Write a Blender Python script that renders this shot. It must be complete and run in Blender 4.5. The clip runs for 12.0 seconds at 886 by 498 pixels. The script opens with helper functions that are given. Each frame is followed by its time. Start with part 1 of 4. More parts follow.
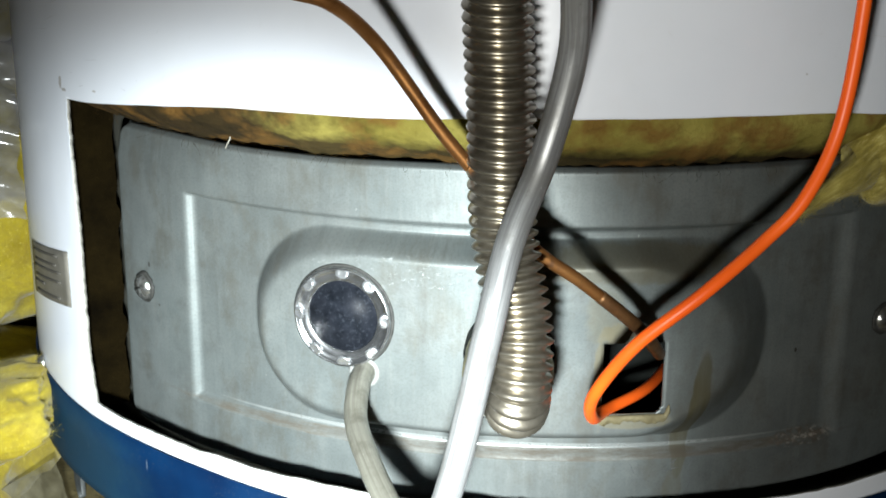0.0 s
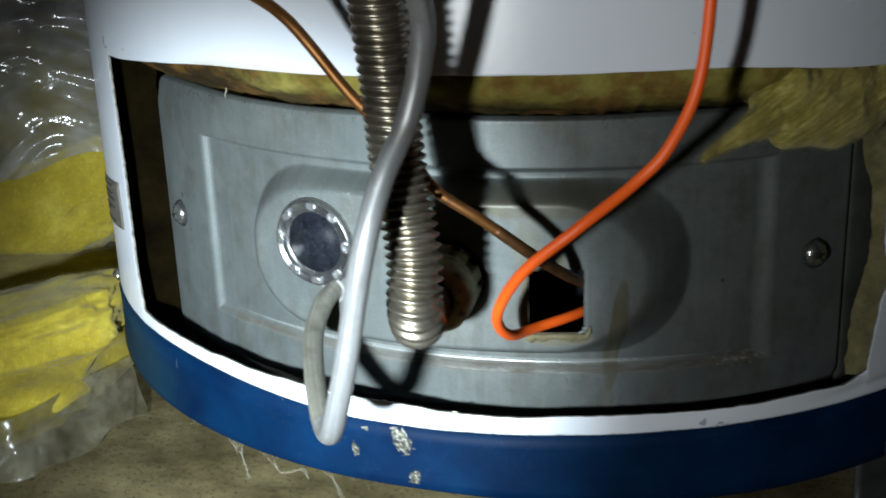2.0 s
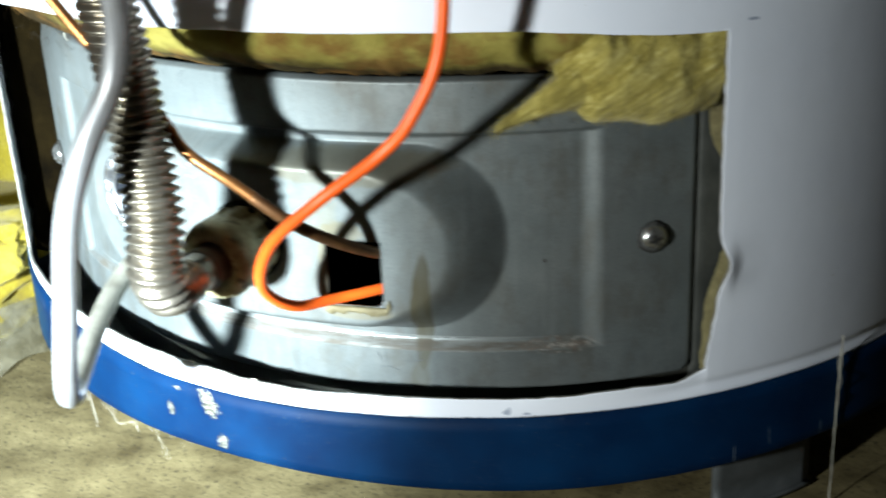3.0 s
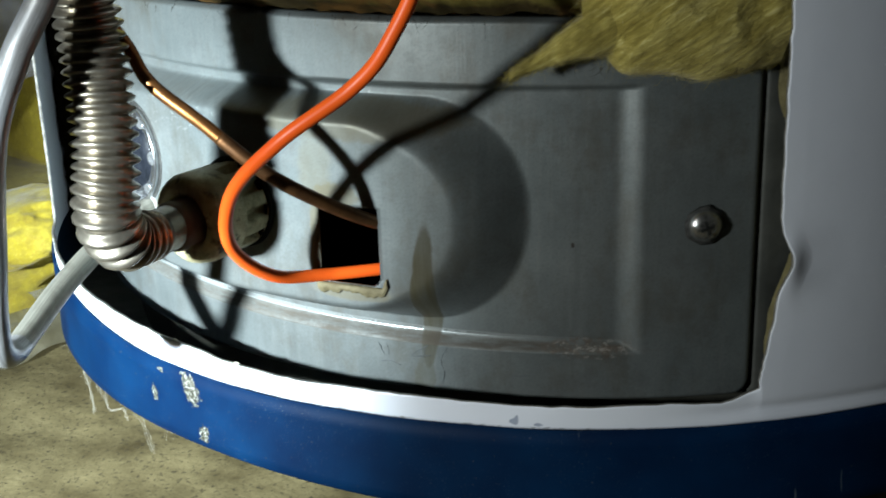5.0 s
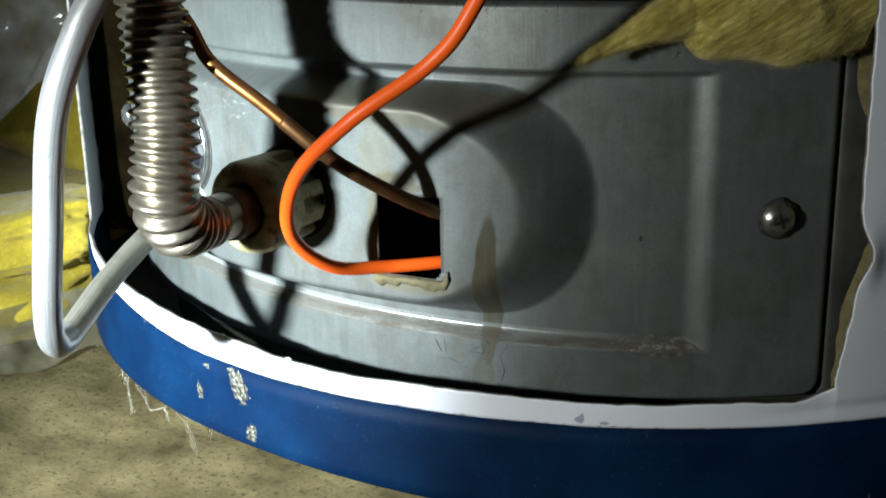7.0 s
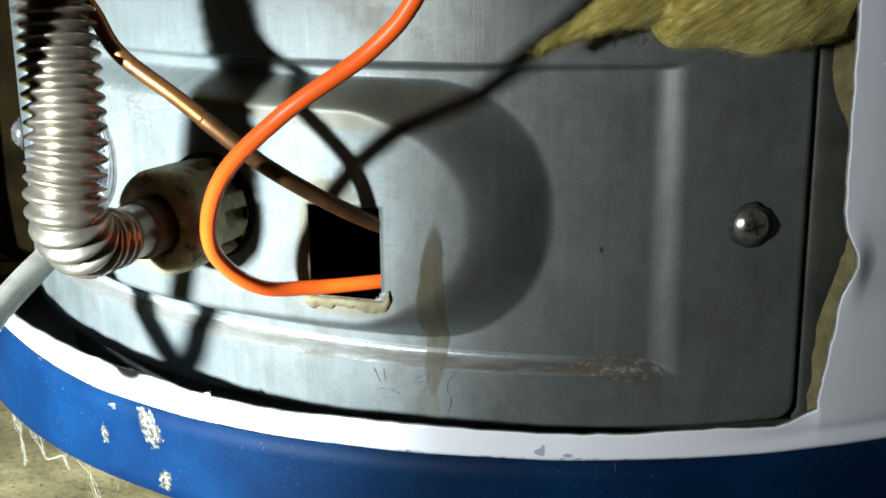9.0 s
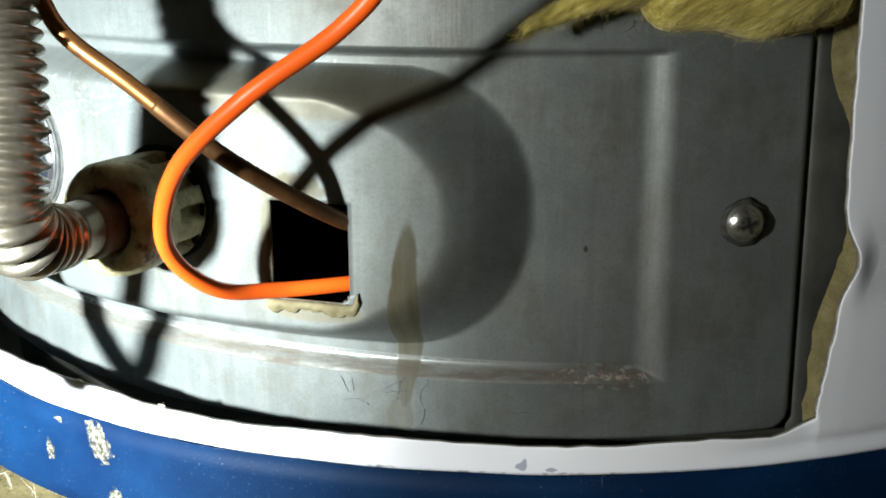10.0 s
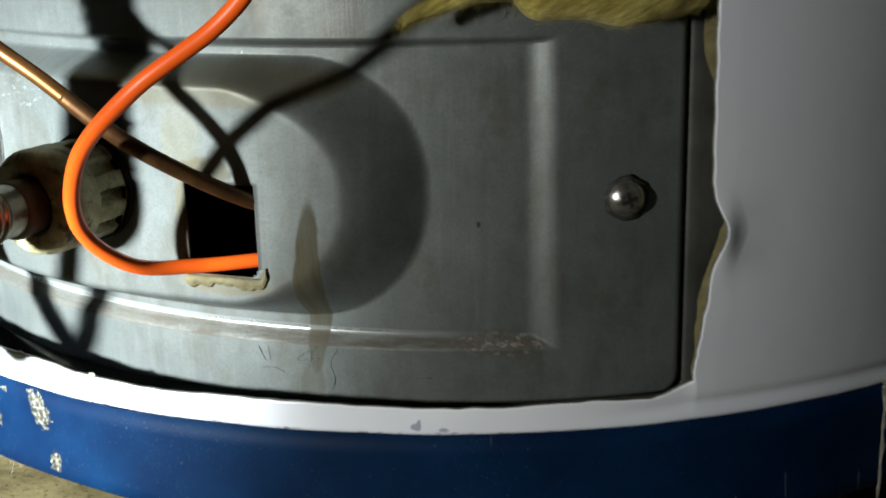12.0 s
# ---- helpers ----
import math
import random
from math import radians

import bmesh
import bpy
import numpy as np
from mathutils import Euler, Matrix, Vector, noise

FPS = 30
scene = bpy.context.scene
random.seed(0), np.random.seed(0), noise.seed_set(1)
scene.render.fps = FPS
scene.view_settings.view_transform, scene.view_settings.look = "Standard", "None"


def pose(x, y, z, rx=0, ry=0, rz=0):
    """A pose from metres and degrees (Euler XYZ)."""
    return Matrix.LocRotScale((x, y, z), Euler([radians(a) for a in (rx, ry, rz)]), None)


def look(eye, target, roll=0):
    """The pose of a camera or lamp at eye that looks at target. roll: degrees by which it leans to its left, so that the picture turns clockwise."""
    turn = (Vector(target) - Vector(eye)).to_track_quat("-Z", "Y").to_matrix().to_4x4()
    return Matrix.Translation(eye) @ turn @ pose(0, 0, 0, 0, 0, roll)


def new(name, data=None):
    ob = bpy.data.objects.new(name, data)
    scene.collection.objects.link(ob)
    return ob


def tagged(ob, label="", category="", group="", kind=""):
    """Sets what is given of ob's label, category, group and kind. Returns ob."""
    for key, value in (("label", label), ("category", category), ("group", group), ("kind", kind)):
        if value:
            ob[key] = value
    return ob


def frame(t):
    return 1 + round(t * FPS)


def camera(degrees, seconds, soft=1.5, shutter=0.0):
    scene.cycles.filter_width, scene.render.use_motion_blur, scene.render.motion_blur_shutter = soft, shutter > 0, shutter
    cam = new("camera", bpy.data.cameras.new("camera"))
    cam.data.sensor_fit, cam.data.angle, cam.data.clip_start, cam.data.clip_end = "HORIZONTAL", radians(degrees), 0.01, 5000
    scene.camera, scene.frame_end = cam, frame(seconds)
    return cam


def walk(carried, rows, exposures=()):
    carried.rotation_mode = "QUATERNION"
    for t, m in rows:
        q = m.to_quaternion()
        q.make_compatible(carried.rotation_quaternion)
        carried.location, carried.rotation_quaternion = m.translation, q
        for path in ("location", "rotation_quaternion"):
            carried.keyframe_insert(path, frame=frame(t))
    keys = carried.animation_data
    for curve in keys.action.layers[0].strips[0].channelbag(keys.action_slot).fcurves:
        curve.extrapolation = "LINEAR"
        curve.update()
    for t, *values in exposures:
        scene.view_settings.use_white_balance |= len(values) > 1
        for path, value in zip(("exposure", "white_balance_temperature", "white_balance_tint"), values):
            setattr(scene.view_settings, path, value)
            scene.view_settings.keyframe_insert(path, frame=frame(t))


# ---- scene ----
cam = camera(38.44, 12.0, soft=1.7, shutter=0.35)
# seconds, place in metres, yaw, pitch, roll
ROWS = [
    (0.0, 0.0221, -0.6561, 0.2939, 5.73, -16.42, -0.44),
    (0.5, 0.0305, -0.6660, 0.2989, 6.72, -17.56, -0.22),
    (1.0, 0.0431, -0.6787, 0.3003, 8.01, -17.33, -0.83),
    (1.5, 0.0597, -0.6861, 0.3072, 9.69, -18.49, -0.11),
    (2.0, 0.1438, -0.6985, 0.3186, 16.17, -19.86, 2.10),
    (2.5, 0.2412, -0.6699, 0.3067, 23.55, -19.35, 1.68),
    (3.0, 0.2830, -0.6087, 0.3182, 26.36, -22.94, 2.55),
    (3.2, 0.3247, -0.5788, 0.3058, 30.67, -22.56, 4.02),
    (4.8, 0.3131, -0.5245, 0.2647, 35.13, -20.37, 2.54),
    (5.0, 0.3050, -0.5340, 0.2589, 35.20, -19.33, 1.79),
    (5.5, 0.2950, -0.5260, 0.2514, 35.49, -19.66, 1.97),
    (6.0, 0.2901, -0.5319, 0.2488, 35.32, -18.77, 1.83),
    (6.5, 0.2860, -0.5429, 0.2499, 35.83, -17.69, 1.56),
    (7.0, 0.2834, -0.5389, 0.2445, 35.39, -18.09, 1.21),
    (7.2, 0.2771, -0.5452, 0.2279, 34.85, -15.37, 0.21),
    (8.8, 0.2514, -0.5181, 0.2298, 30.44, -16.10, 1.16),
    (9.0, 0.2505, -0.5161, 0.2224, 30.53, -15.92, 0.74),
    (9.5, 0.2365, -0.5077, 0.2240, 29.08, -17.14, 0.50),
    (10.0, 0.2349, -0.4980, 0.2131, 28.66, -15.53, 0.33),
    (10.5, 0.2357, -0.4904, 0.2069, 27.99, -15.26, 0.34),
    (11.0, 0.2330, -0.4767, 0.1926, 29.74, -14.39, 0.95),
    (11.5, 0.2406, -0.4734, 0.2072, 29.48, -15.95, 0.43),
    (12.0, 0.2809, -0.4997, 0.2178, 30.26, -16.35, 1.45),
]
# seconds, stops, kelvin, tint
EXPOSURES = [(0.0, -0.84, 6800, 12), (0.5, -1.09, 6250, 10), (1.0, -1.34, 6000, 10), (1.5, -1.44, 6150, 10), (2.0, -1.44, 6300, 10), (2.5, -0.64, 6200, 10), (3.0, 0.27, 6250, 9), (3.2, 0.17, 6250, 9), (4.8, -0.53, 6250, 9), (6.0, -0.68, 6450, 10), (7.2, -0.63, 6550, 10),
             (8.8, -0.08, 6300, 11), (9.0, 0.00, 6350, 11), (9.5, 0.17, 6850, 12), (10.5, -0.18, 6800, 11), (11.0, -0.43, 6800, 11), (11.5, -0.08, 6850, 11), (12.0, -0.43, 6800, 11)]
walk(cam, [(t, pose(x, y, z, 90 + pitch, roll, yaw)) for t, x, y, z, yaw, pitch, roll in ROWS], EXPOSURES)

# ---- light: a hand torch in a dim cellar ----
world = bpy.data.worlds.new("cellar_gloom")
scene.world = world
world.use_nodes = True
world.node_tree.nodes["Background"].inputs[0].default_value = (0.75, 0.85, 1.0, 1)
world.node_tree.nodes["Background"].inputs[1].default_value = 0.004

TORCH = (0.0, -0.64, 0.20)


def torch_beam(name, target, power, degrees, blend, size, tint):
    data = bpy.data.lights.new(name, "SPOT")
    data.energy, data.spot_size, data.spot_blend, data.shadow_soft_size = power, radians(degrees), blend, size
    data.color = tint
    ob = new(name, data)
    ob.matrix_world = look(TORCH, target)
    return ob


torch_beam("torch_spill", (0.03, -0.23, 0.16), 8.6, 110, 1.0, 0.012, (0.96, 1.0, 0.97))
torch_beam("torch_core", (-0.080, -0.245, 0.094), 82.0, 45, 1.0, 0.012, (0.87, 1.0, 1.05))

# ---- plan ----
Z0 = 0.13                 # height of the door screws above the floor
RS = 0.25                 # jacket radius
RP, YP = 0.2317, 0.0063   # inner door radius and the offset of its axis


def on_cyl(az, z, r, yo=0.0):
    a = radians(az)
    return Vector((r * math.sin(a), yo - r * math.cos(a), z + Z0))


MARK_U, MARK_V = 0.2035, 0.0855   # dark nick on the jacket


# ---- mesh helpers ----
def link(name, me, material, parent=None, label=""):
    ob = new(name, me)
    if material:
        me.materials.append(material)
    if parent:
        ob.parent = parent
        ob.matrix_parent_inverse = parent.matrix_basis.inverted()
    if label:
        ob["label"] = label
    return ob


def part(name, bm, material, parent=None, label="", smooth=True):
    me = bpy.data.meshes.new(name)
    bmesh.ops.recalc_face_normals(bm, faces=bm.faces)
    bm.to_mesh(me)
    bm.free()
    if smooth:
        me.polygons.foreach_set("use_smooth", [True] * len(me.polygons))
    return link(name, me, material, parent, label)


def from_grid(name, pts, uvs, keep, material, parent=None, label="", flip=False, smooth=True):
    """A sheet from an array of points [i][j]; keep(i, j) tells which cells stay."""
    n, m = len(pts), len(pts[0])
    verts = [tuple(p) for row in pts for p in row]
    faces = []
    for i in range(n - 1):
        for j in range(m - 1):
            if keep is None or keep(i, j):
                q = (i * m + j, (i + 1) * m + j, (i + 1) * m + j + 1, i * m + j + 1)
                faces.append(q[::-1] if flip else q)
    me = bpy.data.meshes.new(name)
    me.from_pydata(verts, [], faces)
    if uvs is not None:
        layer = me.uv_layers.new(name="metres")
        flat = [uv for row in uvs for uv in row]
        for loop in me.loops:
            layer.data[loop.index].uv = flat[loop.vertex_index]
    if smooth:
        me.polygons.foreach_set("use_smooth", [True] * len(me.polygons))
    me.update()
    return link(name, me, material, parent, label)


def thicken(ob, depth, offset=-1.0):
    mod = ob.modifiers.new("thickness", "SOLIDIFY")
    mod.thickness, mod.offset = depth, offset
    return ob


def spline(points, steps):
    """Catmull-Rom through the points."""
    P = [Vector(p) for p in points]
    P = [2 * P[0] - P[1]] + P + [2 * P[-1] - P[-2]]
    out = []
    for i in range(1, len(P) - 2):
        a, b, c, d = P[i - 1:i + 3]
        for k in range(steps):
            u = k / steps
            out.append(0.5 * (2 * b + (c - a) * u + (2 * a - 5 * b + 4 * c - d) * u * u + (3 * b - a - 3 * c + d) * u ** 3))
    out.append(P[-2])
    return out


def even(points, step):
    """The same line with even steps."""
    out, left = [points[0]], step
    for a, b in zip(points, points[1:]):
        seg = (b - a).length
        pos = 0.0
        while seg - pos >= left:
            pos += left
            out.append(a.lerp(b, pos / seg))
            left = step
        left -= seg - pos
    out.append(points[-1])
    return out


def sweep(line, radius, sides=20, caps=True, wound=False):
    """A bmesh tube along the line; radius may be a function of the length along it and, if wound, of the angle round it."""
    bm = bmesh.new()
    n = len(line)
    tang = [(line[min(i + 1, n - 1)] - line[max(i - 1, 0)]).normalized() for i in range(n)]
    side = tang[0].orthogonal().normalized()
    rings, length = [], 0.0
    for i in range(n):
        if i:
            length += (line[i] - line[i - 1]).length
            side = (side - tang[i] * side.dot(tang[i])).normalized()
        other = tang[i].cross(side)
        turns = [2 * math.pi * k / sides for k in range(sides)]
        if wound:
            rs = [radius(length, a) for a in turns]
        else:
            rs = [radius(length) if callable(radius) else radius] * sides
        rings.append([bm.verts.new(line[i] + r * (math.cos(a) * side + math.sin(a) * other)) for a, r in zip(turns, rs)])
    layer = bm.loops.layers.uv.new("metres")
    along = [0.0]
    for a, b in zip(line, line[1:]):
        along.append(along[-1] + (b - a).length)
    for i, (A, B) in enumerate(zip(rings, rings[1:])):
        for k in range(sides):
            f = bm.faces.new((A[k], A[(k + 1) % sides], B[(k + 1) % sides], B[k]))
            for loop, uv in zip(f.loops, ((k, i), (k + 1, i), (k + 1, i + 1), (k, i + 1))):
                loop[layer].uv = (uv[0] / sides, along[uv[1]])
    if caps:
        bm.faces.new(rings[0][::-1])
        bm.faces.new(rings[-1])
    return bm


def lathe(profile, sides=40, m=None, wobble=None):
    """Turns (r, h) pairs round z; m places the result."""
    bm = bmesh.new()
    rings = []
    for r, h in profile:
        ring = []
        for k in range(sides):
            a = 2 * math.pi * k / sides
            rr = r * (wobble(a, h) if wobble else 1.0)
            ring.append(bm.verts.new((rr * math.cos(a), rr * math.sin(a), h)))
        rings.append(ring)
    for A, B in zip(rings, rings[1:]):
        for k in range(sides):
            bm.faces.new((A[k], A[(k + 1) % sides], B[(k + 1) % sides], B[k]))
    if profile[0][0] > 1e-6:
        bm.faces.new(rings[0][::-1])
    if profile[-1][0] > 1e-6:
        bm.faces.new(rings[-1])
    bmesh.ops.remove_doubles(bm, verts=bm.verts, dist=1e-6)
    if m is not None:
        bm.transform(m)
    return bm


def facing(az, z, r, yo=0.0):
    """A frame on the cylinder: z axis outward, y axis up."""
    p = on_cyl(az, z, r, yo)
    out = Vector((math.sin(radians(az)), -math.cos(radians(az)), 0))
    up = Vector((0, 0, 1))
    right = up.cross(out)
    return Matrix(((right.x, up.x, out.x, p.x), (right.y, up.y, out.y, p.y), (right.z, up.z, out.z, p.z), (0, 0, 0, 1)))


def box_bm(x0, y0, z0, x1, y1, z1, bevel=0.0):
    bm = bmesh.new()
    bmesh.ops.create_cube(bm, size=1)
    bm.transform(Matrix.Translation(((x0 + x1) / 2, (y0 + y1) / 2, (z0 + z1) / 2)) @ Matrix.Diagonal((x1 - x0, y1 - y0, z1 - z0, 1)))
    if bevel:
        bmesh.ops.bevel(bm, geom=bm.edges[:], offset=bevel, segments=2, affect="EDGES")
    return bm


def smooth01(x):
    x = min(max(x, 0.0), 1.0)
    return x * x * (3 - 2 * x)


def wave(x, seed, scale):
    return noise.noise(Vector((x * scale, seed * 7.31, 1.7)))


# ---- materials ----
class Nodes:
    """Shortcuts for building a node tree."""

    def __init__(self, name):
        self.mat = bpy.data.materials.new(name)
        self.mat.use_nodes = True
        self.tree = self.mat.node_tree
        self.bsdf = self.tree.nodes["Principled BSDF"]

    def add(self, kind, props=None, **inputs):
        n = self.tree.nodes.new(kind)
        for k, v in (props or {}).items():
            if k == "operation":
                n.operation = v
            elif k == "data_type":
                n.data_type = v
            elif k == "blend_type":
                n.blend_type = v
            elif k == "interpolation_type":
                n.interpolation_type = v
        for k, v in inputs.items():
            self.put(n, k, v)
        return n

    def put(self, n, key, v):
        key = key.replace("_", " ")
        socket = n.inputs[int(key[1:])] if key[0] == "i" and key[1:].isdigit() else n.inputs[key]
        if isinstance(v, bpy.types.NodeSocket):
            self.tree.links.new(v, socket)
        else:
            socket.default_value = v

    def set(self, **inputs):
        for k, v in inputs.items():
            self.put(self.bsdf, k, v)
        return self

    def coord(self, which="Object"):
        return self.add("ShaderNodeTexCoord").outputs[which]

    def noise(self, vec, scale, detail=4.0, rough=0.55, out="Fac"):
        return self.add("ShaderNodeTexNoise", Vector=vec, Scale=scale, Detail=detail, Roughness=rough).outputs[out]

    def stretch(self, vec, sx, sy, sz):
        return self.add("ShaderNodeMapping", Vector=vec, Scale=(sx, sy, sz)).outputs[0]

    def ramp(self, fac, stops):
        n = self.add("ShaderNodeValToRGB", Fac=fac)
        el = n.color_ramp.elements
        while len(el) < len(stops):
            el.new(0.5)
        for e, (p, c) in zip(el, stops):
            e.position = p
            e.color = (*c, 1) if isinstance(c, tuple) else (c, c, c, 1)
        return n.outputs[0]

    def mix(self, fac, a, b, blend="MIX"):
        n = self.add("ShaderNodeMix", {"data_type": "RGBA", "blend_type": blend})
        for s, v in ((0, fac), (6, a), (7, b)):
            if isinstance(v, bpy.types.NodeSocket):
                self.tree.links.new(v, n.inputs[s])
            else:
                n.inputs[s].default_value = (*v, 1) if isinstance(v, tuple) else v
        return n.outputs[2]

    def math(self, op, a, b=0.0, c=0.0):
        n = self.add("ShaderNodeMath", {"operation": op})
        for s, v in enumerate((a, b, c)):
            if isinstance(v, bpy.types.NodeSocket):
                self.tree.links.new(v, n.inputs[s])
            else:
                n.inputs[s].default_value = v
        return n.outputs[0]

    def split(self, vec):
        n = self.add("ShaderNodeSeparateXYZ", Vector=vec)
        return n.outputs[0], n.outputs[1]

    def bump(self, height, strength, distance=0.001, normal=None):
        n = self.add("ShaderNodeBump", Height=height, Strength=strength, Distance=distance)
        if normal is not None:
            self.put(n, "Normal", normal)
        self.put(self.bsdf, "Normal", n.outputs[0])
        return n.outputs[0]

    def blot(self, u, v, u0, v0, a, b, wob=None, amount=0.0, soft=0.35):
        """1 inside an ellipse of half-axes a, b round (u0, v0), with a ragged rim."""
        du = self.math("DIVIDE", self.math("SUBTRACT", u, u0), a)
        dv = self.math("DIVIDE", self.math("SUBTRACT", v, v0), b)
        d = self.math("ADD", self.math("MULTIPLY", du, du), self.math("MULTIPLY", dv, dv))
        if wob is not None:
            d = self.math("ADD", d, self.math("MULTIPLY", self.math("SUBTRACT", wob, 0.5), amount))
        n = self.add("ShaderNodeMapRange", {"interpolation_type": "SMOOTHSTEP"})
        for s, val in ((0, d), (1, 1.0 - soft), (2, 1.0 + soft), (3, 1.0), (4, 0.0)):
            if isinstance(val, bpy.types.NodeSocket):
                self.tree.links.new(val, n.inputs[s])
            else:
                n.inputs[s].default_value = val
        return n.outputs[0]

    def most(self, *masks):
        out = masks[0]
        for m in masks[1:]:
            out = self.math("MAXIMUM", out, m)
        return out


def mat_galvanised():
    n = Nodes("galvanised_steel")
    uv = n.coord("UV")
    u, v = n.split(uv)
    big = n.noise(uv, 28, 5, 0.6)
    fine = n.noise(n.stretch(uv, 900, 45, 1), 1.0, 4, 0.6)
    brush = n.noise(n.stretch(uv, 260, 14, 1), 1.0, 5, 0.7)
    grain = n.noise(uv, 1100, 3, 0.7)
    mottle = n.noise(uv, 70, 5, 0.7)
    wob = n.noise(uv, 160, 5, 0.65)
    cloud = n.noise(uv, 11, 3, 0.5)
    col = n.ramp(big, [(0.25, (0.105, 0.125, 0.124)), (0.5, (0.148, 0.170, 0.168)), (0.75, (0.195, 0.218, 0.213))])
    col = n.mix(n.math("MULTIPLY", n.ramp(cloud, [(0.4, 0.0), (0.65, 1.0)]), 0.35), col, (0.112, 0.112, 0.104))
    col = n.mix(n.math("MULTIPLY", fine, 0.16), col, (0.085, 0.087, 0.083))
    col = n.mix(n.ramp(brush, [(0.5, 0.0), (0.75, 0.28)]), col, (0.215, 0.225, 0.212))
    col = n.mix(n.ramp(mottle, [(0.52, 0.0), (0.72, 0.5)]), col, (0.085, 0.090, 0.086))
    col = n.mix(n.ramp(grain, [(0.45, 0.0), (0.75, 0.40)]), col, (0.07, 0.072, 0.068))
    # pale milky spots of oxide and a few bright scratches
    spots = n.ramp(n.noise(uv, 75, 2, 0.4), [(0.62, 0.0), (0.7, 1.0)])
    col = n.mix(n.math("MULTIPLY", spots, 0.05), col, (0.30, 0.315, 0.30))
    # grey-brown grime in patches, and drips down the field
    patch = n.ramp(n.noise(n.stretch(uv, 1, 0.6, 1), 42, 6, 0.72), [(0.50, 0.0), (0.64, 1.0)])
    col = n.mix(n.math("MULTIPLY", patch, 0.45), col, (0.085, 0.076, 0.056))
    drip = n.ramp(n.noise(n.stretch(uv, 95, 9, 1), 1.0, 5, 0.65), [(0.55, 0.0), (0.68, 1.0)])
    col = n.mix(n.math("MULTIPLY", drip, 0.22), col, (0.060, 0.062, 0.058))
    # pale crackle painted for the broken highlight on the upper face of the boss
    crackle = n.math("MULTIPLY", n.blot(u, v, -0.028, 0.0295, 0.036, 0.0060, wob, 1.6, 0.5), n.ramp(n.noise(n.stretch(uv, 1, 1.7, 1), 340, 6, 0.8), [(0.58, 0.0), (0.66, 1.0)]))
    col = n.mix(n.math("MULTIPLY", crackle, 0.4), col, (0.42, 0.45, 0.44))
    nick = n.ramp(n.noise(n.stretch(uv, 330, 150, 1), 1.0, 2, 0.5), [(0.765, 0.0), (0.785, 1.0)])
    col = n.mix(n.math("MULTIPLY", nick, 0.5), col, (0.42, 0.44, 0.42))
    # brown run on the shoulder of the boss and below it
    lean = n.math("SUBTRACT", u, n.math("MULTIPLY", n.math("ADD", v, 0.0285), 0.075))
    run = n.most(n.blot(n.math("ADD", lean, n.math("MULTIPLY", n.math("SUBTRACT", n.noise(uv, 120, 3), 0.5), 0.0012)), v, 0.0702, -0.0262, 0.0038, 0.0285, wob, 0.35, 0.2), n.math("MULTIPLY", n.blot(lean, v, 0.0690, -0.0565, 0.0038, 0.0075, wob, 1.2), 0.6))
    top = n.blot(u, v, 0.045, 0.034, 0.038, 0.006, wob, 1.6)
    col = n.mix(n.math("MULTIPLY", run, n.ramp(n.noise(n.stretch(uv, 300, 30, 1), 1.0, 4), [(0.35, 0.52), (0.7, 0.86)])), col, (0.042, 0.033, 0.007))
    haze = n.blot(u, v, 0.036, 0.017, 0.006, 0.012, wob, 2.0, 0.5)
    col = n.mix(n.math("MULTIPLY", haze, 0.2), col, (0.20, 0.165, 0.07))
    col = n.mix(n.math("MULTIPLY", top, 0.5), col, (0.105, 0.086, 0.042))
    # old sealant round the burner opening
    seal = n.most(n.blot(u, v, 0.0352, -0.008, 0.0022, 0.017, n.noise(uv, 260, 5, 0.7), 2.0), n.blot(u, v, 0.047, -0.0235, 0.0145, 0.0030, wob, 1.2), n.blot(u, v, 0.043, 0.0095, 0.0075, 0.0045, n.noise(uv, 260, 5, 0.7), 2.6))
    col = n.mix(n.math("MULTIPLY", seal, 0.5), col, (0.165, 0.138, 0.07))
    # rust and dust on the lower ledge of the pressing, which falls towards the far end
    vl = n.math("ADD", v, n.math("ADD", n.math("MULTIPLY", u, 0.0122), 0.0028))
    ledge = n.blot(u, vl, 0.0, -0.0392, 0.137, 0.0022, wob, 0.7)
    rust = n.math("MULTIPLY", ledge, n.ramp(n.noise(n.stretch(uv, 60, 420, 1), 1.0, 6, 0.75), [(0.38, 0.30), (0.58, 1.0)]))
    corner = n.math("MULTIPLY", n.blot(u, vl, 0.122, -0.0393, 0.015, 0.0036, wob, 1.8), n.ramp(n.noise(uv, 330, 5, 0.7), [(0.45, 0.0), (0.6, 1.0)]))
    col = n.mix(n.math("MULTIPLY", rust, 0.8), col, (0.062, 0.049, 0.034))
    col = n.mix(n.math("MULTIPLY", corner, 0.7), col, (0.10, 0.075, 0.055))
    crumb = n.math("MULTIPLY", n.blot(u, vl, 0.1235, -0.0395, 0.014, 0.0032, wob, 1.4), n.ramp(n.noise(n.stretch(uv, 1, 1.8, 1), 300, 5, 0.75), [(0.53, 0.0), (0.60, 1.0)]))
    col = n.mix(n.math("MULTIPLY", crumb, 0.4), col, (0.42, 0.40, 0.36))
    # grimy flecks
    fleck = n.ramp(n.noise(uv, 420, 2, 0.5), [(0.76, 0.0), (0.79, 1.0)])
    col = n.mix(n.math("MULTIPLY", fleck, 0.4), col, (0.12, 0.11, 0.09))
